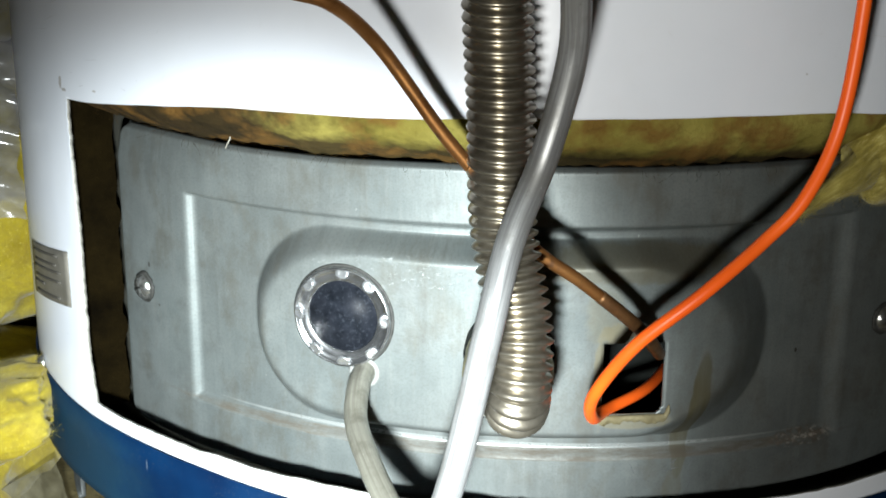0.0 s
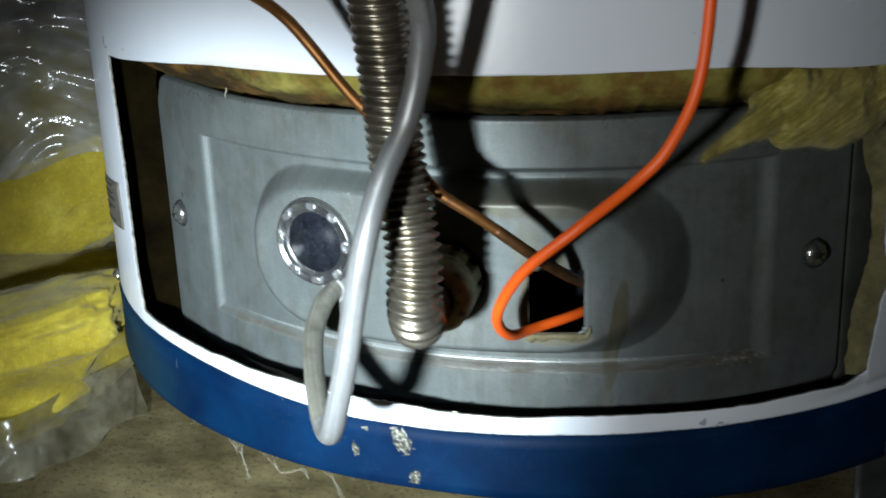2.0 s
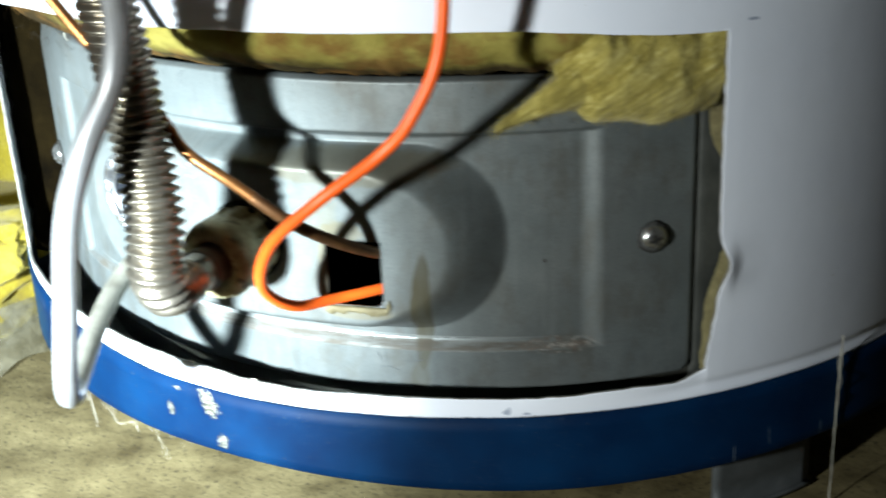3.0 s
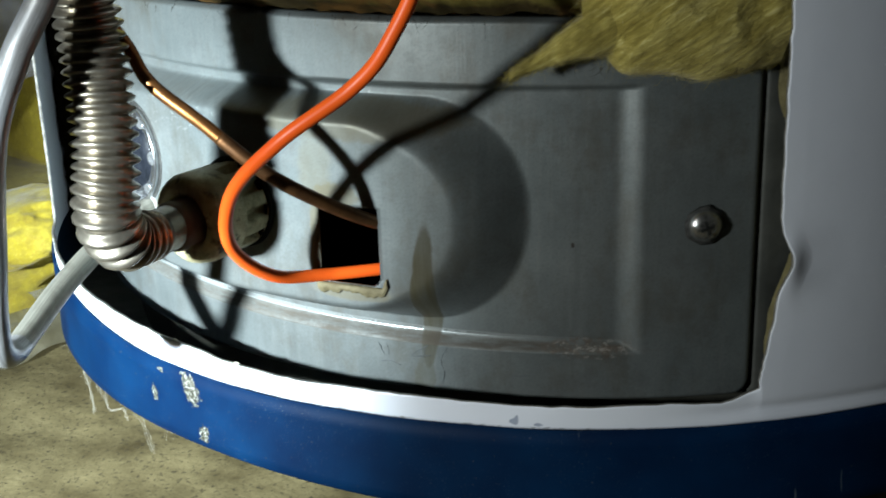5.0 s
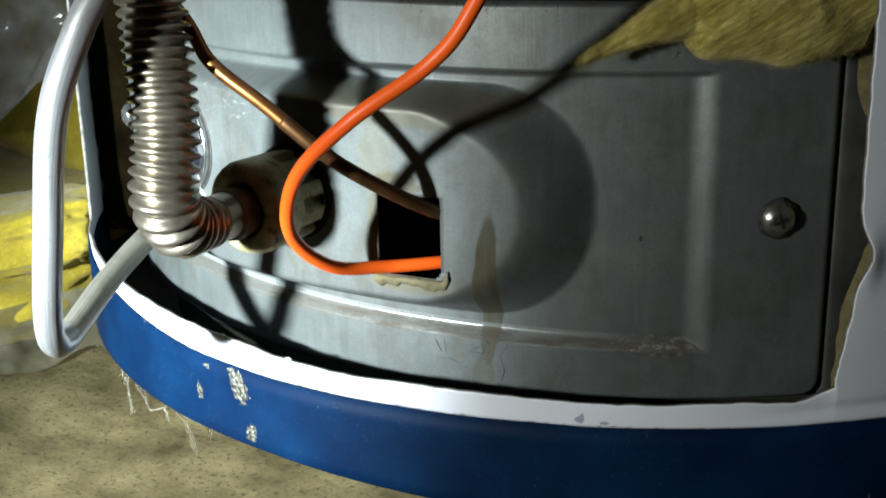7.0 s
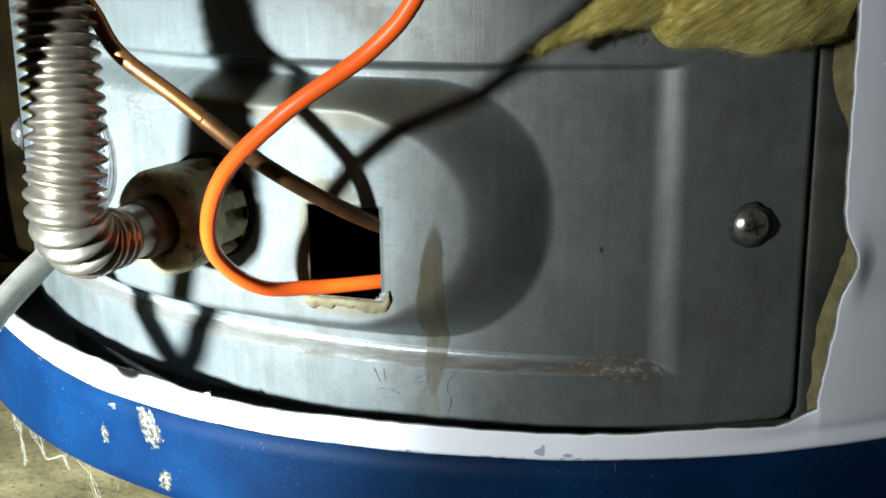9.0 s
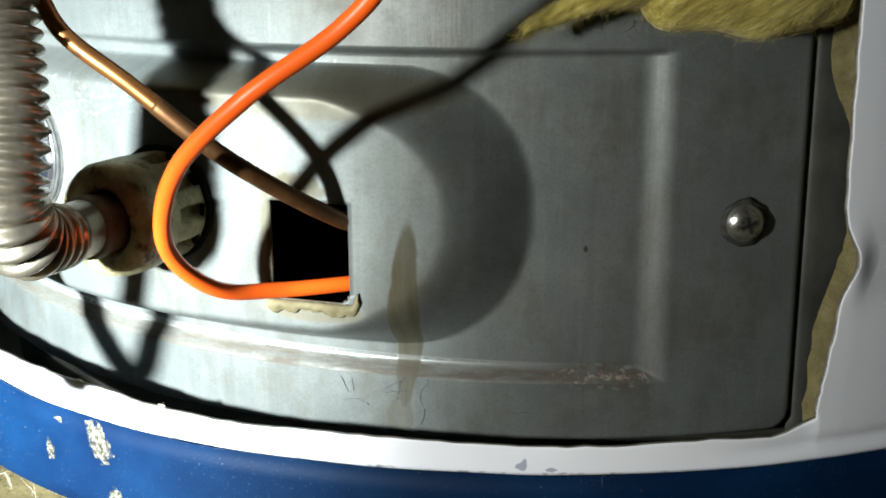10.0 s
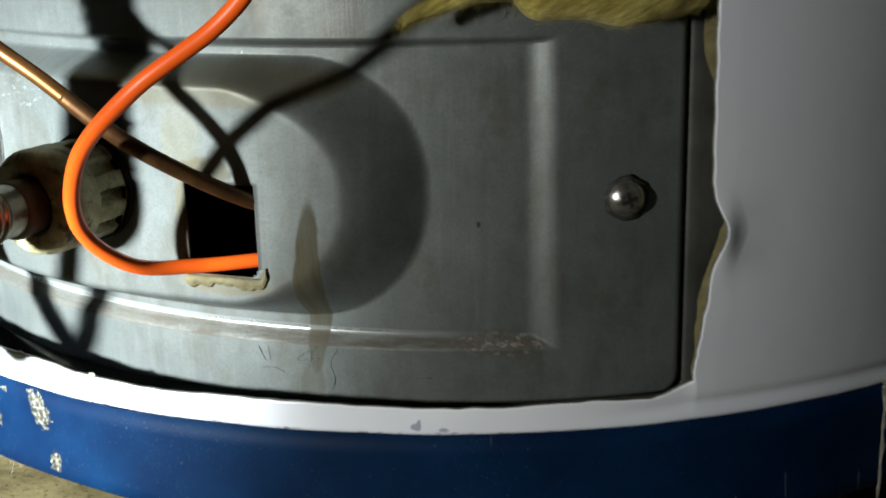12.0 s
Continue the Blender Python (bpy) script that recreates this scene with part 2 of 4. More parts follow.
    col = n.mix(n.most(n.blot(u, v, 0.1177, -0.0078, 0.0006, 0.0009, wob, 1.0), n.blot(u, v, -0.158, 0.010, 0.0007, 0.0012, wob, 1.0), n.blot(u, v, -0.152, -0.006, 0.0006, 0.0005, wob, 1.0)), col, (0.05, 0.045, 0.04))
    rough = n.math("ADD", n.math("MULTIPLY", mottle, 0.28), 0.34)
    dirt = n.most(run, rust, seal)
    # highlight along the foot of the lower step, painted pale and smoother
    foot_glint = n.math("MULTIPLY", n.blot(u, vl, 0.0, -0.0362, 0.105, 0.0009, wob, 0.5, 0.5), n.math("SUBTRACT", 1.0, n.math("MULTIPLY", run, 0.6)))
    col = n.mix(n.math("MULTIPLY", foot_glint, 0.6), col, (0.40, 0.42, 0.41))
    metal = n.math("MULTIPLY", n.math("SUBTRACT", 1.0, n.math("MULTIPLY", dirt, 0.5)), 0.46)
    n.set(Base_Color=col, Metallic=metal, Roughness=n.math("SUBTRACT", n.math("ADD", rough, n.math("MULTIPLY", dirt, 0.3)), n.math("MULTIPLY", foot_glint, 0.22)))
    h = n.math("ADD", n.math("ADD", n.math("MULTIPLY", fine, 0.14), n.math("MULTIPLY", grain, 0.08)), n.math("ADD", n.math("MULTIPLY", n.noise(uv, 45, 3), 1.0), n.math("MULTIPLY", brush, 0.15)))
    h = n.math("ADD", h, n.math("MULTIPLY", crackle, 0.8))
    n.bump(h, 0.34, 0.0006)
    return n.mat


def mat_enamel():
    n = Nodes("white_enamel")
    uv = n.coord("UV")
    big = n.noise(uv, 9, 4, 0.6)
    speck = n.ramp(n.noise(uv, 150, 1, 0.4), [(0.80, 0.0), (0.82, 1.0)])
    grime = n.ramp(n.noise(uv, 34, 5, 0.7), [(0.52, 0.0), (0.78, 1.0)])
    col = n.ramp(big, [(0.3, (0.67, 0.705, 0.775)), (0.7, (0.745, 0.775, 0.83))])
    col = n.mix(n.math("MULTIPLY", grime, 0.10), col, (0.56, 0.55, 0.50))
    col = n.mix(n.math("MULTIPLY", speck, 0.6), col, (0.20, 0.16, 0.12))
    u, v = n.split(uv)
    wob = n.noise(uv, 600, 4, 0.7)
    marks = n.most(n.blot(u, v, MARK_U, MARK_V, 0.0022, 0.0006, wob, 1.4), n.blot(u, v, 0.1115, -0.0585, 0.0013, 0.0012, wob, 5.5, 0.15), n.blot(u, v, 0.1125, -0.0578, 0.0006, 0.0014, wob, 4.5, 0.15), n.blot(u, v, 0.1195, -0.0594, 0.0013, 0.0005, wob, 4.5, 0.15))
    col = n.mix(n.math("MULTIPLY", marks, 0.6), col, (0.07, 0.11, 0.20))
    hemdirt = n.math("MULTIPLY", n.blot(u, v, 0.06, -0.0612, 0.13, 0.0012, wob, 1.8), n.ramp(n.noise(uv, 180, 5, 0.75), [(0.5, 0.0), (0.62, 1.0)]))
    col = n.mix(n.math("MULTIPLY", hemdirt, 0.75), col, (0.10, 0.10, 0.10))
    # brown tide mark over the opening
    nick = n.most(n.blot(u, v, -0.1955, 0.0850, 0.0012, 0.0026, wob, 3.5, 0.2), n.blot(u, v, -0.1925, 0.0822, 0.0022, 0.0007, wob, 3.5, 0.2), n.blot(u, v, -0.168, 0.0845, 0.0012, 0.0004, wob, 3.0, 0.2))
    col = n.mix(n.math("MULTIPLY", nick, 0.6), col, (0.22, 0.17, 0.11))
    tide = n.blot(u, v, -0.075, 0.0855, 0.035, 0.0035, wob, 1.6)
    col = n.mix(n.math("MULTIPLY", tide, 0.45), col, (0.50, 0.40, 0.24))
    n.set(Base_Color=col, Roughness=n.math("ADD", n.math("MULTIPLY", big, 0.2), 0.22), Specular_IOR_Level=0.5)
    n.bump(n.noise(uv, 30, 3), 0.12, 0.002)
    return n.mat


def mat_blue():
    n = Nodes("blue_paint")
    uv = n.coord("UV")
    u, v = n.split(uv)
    wob = n.noise(uv, 1300, 5, 0.75)
    torn = n.noise(uv, 420, 5, 0.75)
    big = n.noise(uv, 22, 4)
    col = n.ramp(big, [(0.3, (0.0001, 0.0070, 0.029)), (0.7, (0.0002, 0.0190, 0.062))])
    # dusty greenish patch towards the back
    dust = n.blot(u, v, -0.205, -0.080, 0.050, 0.03, n.noise(uv, 120, 5, 0.7), 1.8, 0.9)
    col = n.mix(n.math("MULTIPLY", dust, 0.5), col, (0.012, 0.045, 0.065))
    # chips down to dull metal
    uu = n.math("ADD", u, n.math("MULTIPLY", n.math("SUBTRACT", n.noise(uv, 240, 2), 0.5), 0.006))
    vv = n.math("ADD", v, n.math("MULTIPLY", n.math("SUBTRACT", n.noise(n.stretch(uv, 1, 1.7, 1), 240, 2), 0.5), 0.006))
    chip = n.most(n.blot(uu, vv, -0.0150, -0.0645, 0.0036, 0.0034, torn, 4.5, 0.15), n.blot(uu, vv, -0.0128, -0.0692, 0.0036, 0.0044, torn, 4.5, 0.15), n.blot(uu, vv, -0.0357, -0.0746, 0.0016, 0.0030, torn, 3.0, 0.15),
                  n.blot(uu, vv, -0.0083, -0.0838, 0.0026, 0.0028, torn, 4.0, 0.15), n.blot(uu, vv, -0.030, -0.0645, 0.0014, 0.0010, torn, 2.6, 0.15))
    spots = n.math("MULTIPLY", n.ramp(n.noise(uv, 330, 3, 0.6), [(0.735, 0.0), (0.755, 1.0)]), n.ramp(n.noise(uv, 18, 2), [(0.45, 0.0), (0.6, 1.0)]))
    dots = n.math("MULTIPLY", n.ramp(n.noise(uv, 700, 2, 0.5), [(0.70, 0.0), (0.73, 1.0)]), n.ramp(n.noise(uv, 26, 3), [(0.42, 0.0), (0.6, 0.8)]))
    bare = n.most(chip, spots, n.math("MULTIPLY", dots, 0.3))
    metal = n.ramp(n.noise(uv, 800, 4, 0.7), [(0.40, (0.03, 0.03, 0.022)), (0.54, (0.17, 0.165, 0.13)), (0.65, (0.55, 0.57, 0.54))])
    col = n.mix(bare, col, metal)
    lint = n.ramp(n.noise(n.stretch(uv, 500, 60, 1), 1.0, 3), [(0.72, 0.0), (0.78, 1.0)])
    col = n.mix(n.math("MULTIPLY", lint, 0.10), col, (0.10, 0.18, 0.25))
    grit = n.math("MULTIPLY", n.ramp(n.noise(uv, 1500, 2, 0.5), [(0.66, 0.0), (0.70, 1.0)]), n.ramp(n.noise(uv, 40, 3), [(0.40, 0.0), (0.62, 1.0)]))
    col = n.mix(n.math("MULTIPLY", grit, 0.18), col, (0.22, 0.27, 0.30))
    hair = n.ramp(n.noise(n.stretch(uv, 330, 26, 1), 1.0, 2, 0.6), [(0.735, 0.0), (0.75, 1.0)])
    col = n.mix(n.math("MULTIPLY", hair, 0.3), col, (0.25, 0.30, 0.33))
    n.set(Base_Color=col, Metallic=n.math("MULTIPLY", bare, 0.7), Roughness=n.math("ADD", n.math("MULTIPLY", big, 0.2), 0.5), Specular_IOR_Level=0.1)
    n.bump(n.math("SUBTRACT", n.math("MULTIPLY", n.noise(uv, 60, 3), 0.5), n.math("MULTIPLY", bare, 1.0)), 0.3, 0.0006)
    return n.mat


def mat_simple(name, low, high, scale=60, metallic=0.0, rough=(0.4, 0.6), bump=0.2, distance=0.0008, detail=5, speck=None, speck_scale=300, **more):
    n = Nodes(name)
    co = n.coord("Object")
    big = n.noise(co, scale, detail, 0.6)
    fine = n.noise(co, scale * 9, 4, 0.6)
    col = n.ramp(big, [(0.3, low), (0.7, high)])
    col = n.mix(n.math("MULTIPLY", fine, 0.25), col, low)
    if speck:
        s = n.ramp(n.noise(co, speck_scale, 3, 0.6), [(0.56, 0.0), (0.68, 1.0)])
        col = n.mix(n.math("MULTIPLY", s, 0.8), col, speck)
    n.set(Base_Color=col, Metallic=metallic, Roughness=n.math("ADD", n.math("MULTIPLY", fine, rough[1] - rough[0]), rough[0]), **more)
    n.bump(n.math("ADD", n.math("MULTIPLY", big, 0.6), n.math("MULTIPLY", fine, 0.4)), bump, distance)
    return n.mat


def mat_wool():
    n = Nodes("glass_wool")
    co = n.coord("Object")
    big = n.noise(co, 26, 5, 0.6)
    fib = n.noise(co, 420, 5, 0.75)
    col = n.ramp(big, [(0.25, (0.150, 0.108, 0.005)), (0.5, (0.285, 0.225, 0.018)), (0.75, (0.44, 0.37, 0.060))])
    col = n.mix(n.ramp(fib, [(0.4, 0.0), (0.7, 0.6)]), col, (0.20, 0.155, 0.03))
    streak = n.noise(n.stretch(co, 700, 160, 500), 1.0, 4, 0.7)
    col = n.mix(n.ramp(streak, [(0.55, 0.0), (0.75, 0.45)]), col, (0.50, 0.43, 0.085))
    n.set(Base_Color=col, Roughness=0.95, Specular_IOR_Level=0.1, Sheen_Weight=0.15)
    mid = n.noise(co, 110, 4, 0.6)
    col2 = n.mix(n.ramp(mid, [(0.5, 0.0), (0.72, 0.5)]), col, (0.19, 0.13, 0.022))
    n.set(Base_Color=col2)
    n.bump(n.math("ADD", n.math("ADD", n.math("MULTIPLY", fib, 0.10), n.math("MULTIPLY", streak, 0.10)), n.math("ADD", big, n.math("MULTIPLY", mid, 0.4))), 0.45, 0.003)
    return n.mat


def mat_combed_wool():
    """Faded wool whose fibres all lie one way."""
    n = Nodes("faded_glass_wool")
    co = n.coord("Object")
    comb = n.add("ShaderNodeMapping", Vector=co, Rotation=(0.0, 0.62, -0.35)).outputs[0]
    strand = n.noise(n.stretch(comb, 90, 620, 620), 1.0, 5, 0.75)
    lock = n.noise(n.stretch(comb, 35, 150, 150), 1.0, 4, 0.6)
    col = n.ramp(lock, [(0.28, (0.20, 0.155, 0.028)), (0.5, (0.36, 0.30, 0.075)), (0.72, (0.50, 0.43, 0.145))])
    col = n.mix(n.ramp(strand, [(0.38, 0.55), (0.55, 0.0)]), col, (0.13, 0.10, 0.018))
    col = n.mix(n.ramp(strand, [(0.56, 0.0), (0.70, 0.7)]), col, (0.62, 0.56, 0.25))
    n.set(Base_Color=col, Roughness=0.95, Specular_IOR_Level=0.05, Sheen_Weight=0.2)
    n.bump(n.math("ADD", n.math("MULTIPLY", strand, 0.5), lock), 0.5, 0.002)
    return n.mat


def mat_dirty_wool():
    n = Nodes("scorched_glass_wool")
    co = n.coord("Object")
    x = n.add("ShaderNodeSeparateXYZ", Vector=co).outputs[0]
    big = n.noise(co, 38, 5, 0.65)
    fib = n.noise(co, 380, 5, 0.75)
    clean = n.ramp(big, [(0.3, (0.15, 0.122, 0.020)), (0.7, (0.30, 0.262, 0.066))])
    brown = n.ramp(big, [(0.35, (0.007, 0.0045, 0.002)), (0.7, (0.036, 0.021, 0.008))])
    # the scorched end lies beside the flue side of the door
    fade = n.add("ShaderNodeMapRange", Value=n.math("ADD", x, n.math("MULTIPLY", big, 0.10)))
    for s, val in ((1, -0.035), (2, 0.005), (3, 1.0), (4, 0.0)):
        fade.inputs[s].default_value = val
    # the lower fringe is browned nearly all along
    z = n.add("ShaderNodeSeparateXYZ", Vector=co).outputs[2]
    fringe = n.add("ShaderNodeMapRange", Value=n.math("ADD", n.math("ADD", z, n.math("MULTIPLY", x, 0.035)), n.math("MULTIPLY", n.noise(co, 70, 4, 0.6), 0.014)))
    for s, val in ((1, Z0 + 0.0800), (2, Z0 + 0.0860), (3, 0.95), (4, 0.0)):
        fringe.inputs[s].default_value = val
    col = n.mix(n.most(fade.outputs[0], fringe.outputs[0]), clean, brown)
    burn = n.ramp(n.noise(co, 55, 4, 0.6), [(0.49, 0.0), (0.64, 1.0)])
    col = n.mix(n.math("MULTIPLY", burn, 0.8), col, (0.140, 0.068, 0.016))
    col = n.mix(n.math("MULTIPLY", fib, 0.18), col, (0.13, 0.10, 0.035))
    n.set(Base_Color=col, Roughness=0.95, Specular_IOR_Level=0.1)
    n.bump(n.math("ADD", n.math("MULTIPLY", fib, 0.3), big), 0.6, 0.003)
    return n.mat


def mat_plastic_wrap(name, low, high, alpha, rough):
    n = Nodes(name)
    co = n.coord("Object")
    fold = n.noise(co, 45, 4, 0.6)
    n.set(Base_Color=n.ramp(fold, [(0.3, low), (0.7, high)]), Roughness=rough, Alpha=n.math("ADD", n.math("MULTIPLY", fold, alpha[1]), alpha[0]), Specular_IOR_Level=0.8)
    n.bump(n.math("ADD", fold, n.math("MULTIPLY", n.noise(co, 110, 2), 0.4)), 0.35, 0.003)
    return n.mat


def mat_plain(name, col, rough, metallic=0.0, **more):
    n = Nodes(name)
    n.set(Base_Color=(*col, 1), Roughness=rough, Metallic=metallic, **more)
    return n.mat


GALV = mat_galvanised()
WHITE = mat_enamel()
BLUE = mat_blue()
WOOL = mat_wool()
BURNT = mat_dirty_wool()
FILM = mat_plastic_wrap("clear_plastic_film", (0.09, 0.09, 0.095), (0.21, 0.21, 0.22), (0.22, 0.62), 0.17)
DUSTY_FILM = mat_plastic_wrap("dusty_plastic_film", (0.06, 0.054, 0.030), (0.20, 0.183, 0.125), (0.15, 0.8), 0.26)
SKIRT = mat_simple("dull_steel_skirt", (0.035, 0.035, 0.028), (0.085, 0.085, 0.068), 60, 0.1, (0.5, 0.7), 0.2)
FLANGE = mat_simple("dull_flange", (0.045, 0.048, 0.042), (0.105, 0.108, 0.095), 60, 0.3, (0.5, 0.7), 0.2)
# near-black gasket colour; on the chamber it is painted shade for the unlit inside
SHADE_GASKET = mat_simple("shade_gasket_black", (0.005, 0.006, 0.005), (0.013, 0.015, 0.0135), 50, 0.0, (0.7, 0.9), 0.3, Specular_IOR_Level=0.12)
CONCRETE = mat_simple("cellar_concrete", (0.060, 0.046, 0.019), (0.215, 0.178, 0.088), 30, 0.0, (0.8, 0.95), 0.5, 0.002, 8, (0.035, 0.029, 0.017), 420, Specular_IOR_Level=0.15)
RAW_EDGE = mat_simple("raw_cut_edge", (0.10, 0.095, 0.08), (0.34, 0.33, 0.30), 240, 0.3, (0.4, 0.7), 0.4, 0.0006)
WALLMAT = mat_simple("pale_fill_wall", (0.52, 0.52, 0.50), (0.66, 0.66, 0.64), 7, 0.0, (0.85, 0.95), 0.5, 0.004)


def mat_drawn_tube(name, low, high, dull, pale, metallic, rough):
    """Drawn soft-metal tube: streaks along its length, worn and dulled patches."""
    n = Nodes(name)
    uv = n.coord("UV")
    co = n.coord("Object")
    streak = n.noise(n.stretch(uv, 26, 16, 1), 1.0, 5, 0.75)
    blotch = n.noise(co, 95, 5, 0.65)
    fine = n.noise(co, 900, 3, 0.6)
    col = n.ramp(streak, [(0.36, low), (0.62, high)])
    col = n.mix(n.ramp(blotch, [(0.46, 0.0), (0.64, 0.75)]), col, dull)
    col = n.mix(n.ramp(n.noise(n.stretch(uv, 12, 190, 1), 1.0, 4, 0.7), [(0.64, 0.0), (0.72, 0.6)]), col, pale)
    col = n.mix(n.ramp(n.noise(co, 420, 3, 0.6), [(0.66, 0.0), (0.72, 0.5)]), col, (0.10, 0.095, 0.08))
    n.set(Base_Color=col, Metallic=metallic, Roughness=n.math("ADD", n.math("MULTIPLY", streak, rough[1] - rough[0]), rough[0]))
    n.bump(n.math("ADD", n.math("MULTIPLY", streak, 0.6), n.math("ADD", n.math("MULTIPLY", fine, 0.15), n.math("MULTIPLY", blotch, 0.5))), 0.25, 0.0004)
    return n.mat


ALUMINIUM = mat_drawn_tube("dull_aluminium", (0.13, 0.132, 0.135), (0.29, 0.294, 0.292), (0.17, 0.168, 0.160), (0.40, 0.40, 0.39), 0.42, (0.34, 0.48))
OXIDE = mat_drawn_tube("oxidised_aluminium", (0.15, 0.145, 0.118), (0.25, 0.245, 0.205), (0.115, 0.108, 0.085), (0.32, 0.31, 0.26), 0.4, (0.45, 0.65))
STAINLESS = mat_simple("corrugated_stainless", (0.20, 0.178, 0.138), (0.42, 0.38, 0.31), 160, 0.9, (0.24, 0.38), 0.1, 0.0003)
COPPER = mat_simple("aged_copper", (0.19, 0.075, 0.022), (0.42, 0.19, 0.062), 90, 0.8, (0.28, 0.5), 0.15, 0.0003, 5, (0.12, 0.06, 0.035), 180)
BRASS = mat_simple("grimy_brass", (0.17, 0.150, 0.07), (0.58, 0.53, 0.32), 130, 0.45, (0.38, 0.68), 0.7, 0.0018, 6, (0.035, 0.028, 0.018), 210)
FERRULE = mat_simple("dull_ferrule", (0.07, 0.06, 0.045), (0.19, 0.17, 0.13), 140, 0.35, (0.5, 0.7), 0.3, 0.0006)
ORANGE = mat_simple("orange_silicone", (0.92, 0.112, 0.012), (0.98, 0.145, 0.014), 60, 0.0, (0.34, 0.46), 0.08, 0.0004, Specular_IOR_Level=0.35)
ZINC = mat_simple("zinc_screw", (0.34, 0.34, 0.32), (0.66, 0.66, 0.63), 500, 0.92, (0.12, 0.28), 0.35, 0.0004, 5, (0.05, 0.05, 0.045), 420)
RECESS = mat_simple("recess_shade", (0.01, 0.01, 0.009), (0.045, 0.045, 0.04), 700, 0.5, (0.4, 0.7), 0.3)
TAB = mat_simple("bright_crimp", (0.62, 0.64, 0.65), (0.82, 0.84, 0.85), 200, 0.9, (0.14, 0.3), 0.12, 0.0003)
CHROME = mat_simple("crimped_ring", (0.30, 0.31, 0.32), (0.60, 0.61, 0.62), 260, 0.95, (0.14, 0.32), 0.12, 0.0003)
PANE = mat_simple("smoked_sight_glass", (0.004, 0.005, 0.007), (0.013, 0.015, 0.020), 220, 0.0, (0.30, 0.55), 0.05, 0.0002, 4, (0.024, 0.028, 0.035), 900, Specular_IOR_Level=0.05)
LABEL = mat_simple("grey_foil_label", (0.15, 0.14, 0.12), (0.24, 0.225, 0.195), 90, 0.3, (0.4, 0.55), 0.1, 0.0003)
PRINT = mat_plain("faded_print", (0.065, 0.06, 0.05), 0.7)
PENCIL = mat_plain("faded_marker", (0.10, 0.108, 0.115), 0.8)
WEB = mat_plain("dusty_cobweb", (0.33, 0.315, 0.26), 0.95)
DARK_RING = mat_simple("dark_ring", (0.010, 0.010, 0.009), (0.055, 0.055, 0.05), 500, 0.3, (0.45, 0.8), 0.5)
GROM = mat_simple("pale_grommet", (0.16, 0.165, 0.16), (0.24, 0.245, 0.235), 150, 0.2, (0.5, 0.7), 0.2)

DUSTY = mat_simple("dusty_base_plate", (0.12, 0.12, 0.095), (0.26, 0.255, 0.205), 70, 0.1, (0.7, 0.9), 0.4, 0.001, 5, (0.20, 0.19, 0.15), 260)

# ---- room ----
def room():
    def plate(name, size, at, mat, label):
        bm = box_bm(-size[0] / 2, -size[1] / 2, -size[2] / 2, size[0] / 2, size[1] / 2, size[2] / 2)
        ob = part(name, bm, mat, smooth=False)
        ob.location = at
        return tagged(ob, label, "wall" if "wall" in name else name, kind="structure")
    # the floor is a fine sheet with shallow unevenness
    n = 140
    pts = []
    for i in range(n + 1):
        row = []
        for j in range(n + 1):
            s, t = 2 * i / n - 1, 2 * j / n - 1
            x, y = 1.05 * s * abs(s) ** 0.6, 0.95 * t * abs(t) ** 0.6 - 0.2
            row.append((x, y, 0.0015 * noise.noise(Vector((x * 30, y * 30, 3))) + 0.0008 * noise.noise(Vector((x * 120, y * 120, 8)))))
        pts.append(row)
    fl = from_grid("floor", pts, None, None, CONCRETE)
    tagged(fl, "dusty stained concrete cellar floor under the heater", "floor", kind="structure")
    # unseen walls and ceiling, added close and pale to bounce the torch back
    plate("fill_wall_north", (2.2, 0.1, 2.2), (0, 0.75, 1.1), WALLMAT, "rough pale wall out of view, added to bounce fill light")
    plate("fill_wall_south", (2.2, 0.1, 2.2), (0, -1.02, 1.1), WALLMAT, "rough pale wall out of view, added to bounce fill light")
    plate("fill_wall_west", (0.1, 1.8, 2.2), (-1.05, -0.2, 1.1), WALLMAT, "rough pale wall out of view, added to bounce fill light")
    plate("fill_wall_east", (0.1, 1.8, 2.2), (1.05, -0.2, 1.1), WALLMAT, "rough pale wall out of view, added to bounce fill light")
    plate("ceiling", (2.2, 2.0, 0.1), (0, -0.2, 2.25), WALLMAT, "plain pale ceiling out of view, added to bounce fill light")


room()

# ---- water heater ----
heater = new("water_heater")
heater.location = (0, 0, 0)
tagged(heater, "white enamelled gas water heater with blue base band, burner hatch uncovered", "water heater")

AZ_L, AZ_R = -43.2, 44.4


def edge_top(az):
    # cut a little lower towards the flue side
    return 0.0865 + 0.002 * smooth01((az + 14) / 20) - 0.0075 * smooth01((-18 - az) / 26) - 0.006 * smooth01((az - 24) / 20) + 0.0004 * wave(az, 1, 0.3)


def edge_low(az):
    return -0.0505 - 0.0025 * smooth01((az - 5) / 20) + 0.0028 * smooth01((-10 - az) / 25) - 0.0024 * math.exp(-((az - 6) / 8) ** 2) + 0.0042 * smooth01((az - 41.6) / 3.0) + 0.0009 * wave(az, 2, 0.14) + 0.0012 * abs(wave(az, 3, 0.22)) + 0.0004 * wave(az, 8, 1.1)


def edge_left(z):
    return AZ_L - 0.5 * smooth01((z - 0.02) / 0.05) + 1.2 * smooth01((-0.02 - z) / 0.035) + 0.15 * wave(z, 4, 160) + 0.16 * wave(z, 14, 420)


def edge_right(z):
    notch = math.exp(-((z + 0.0065) / 0.0080) ** 2) * 0.95
    return AZ_R - 0.9 * smooth01((-0.02 - z) / 0.03) + notch + 0.08 * wave(z, 5, 200) + 0.07 * wave(z, 15, 460)


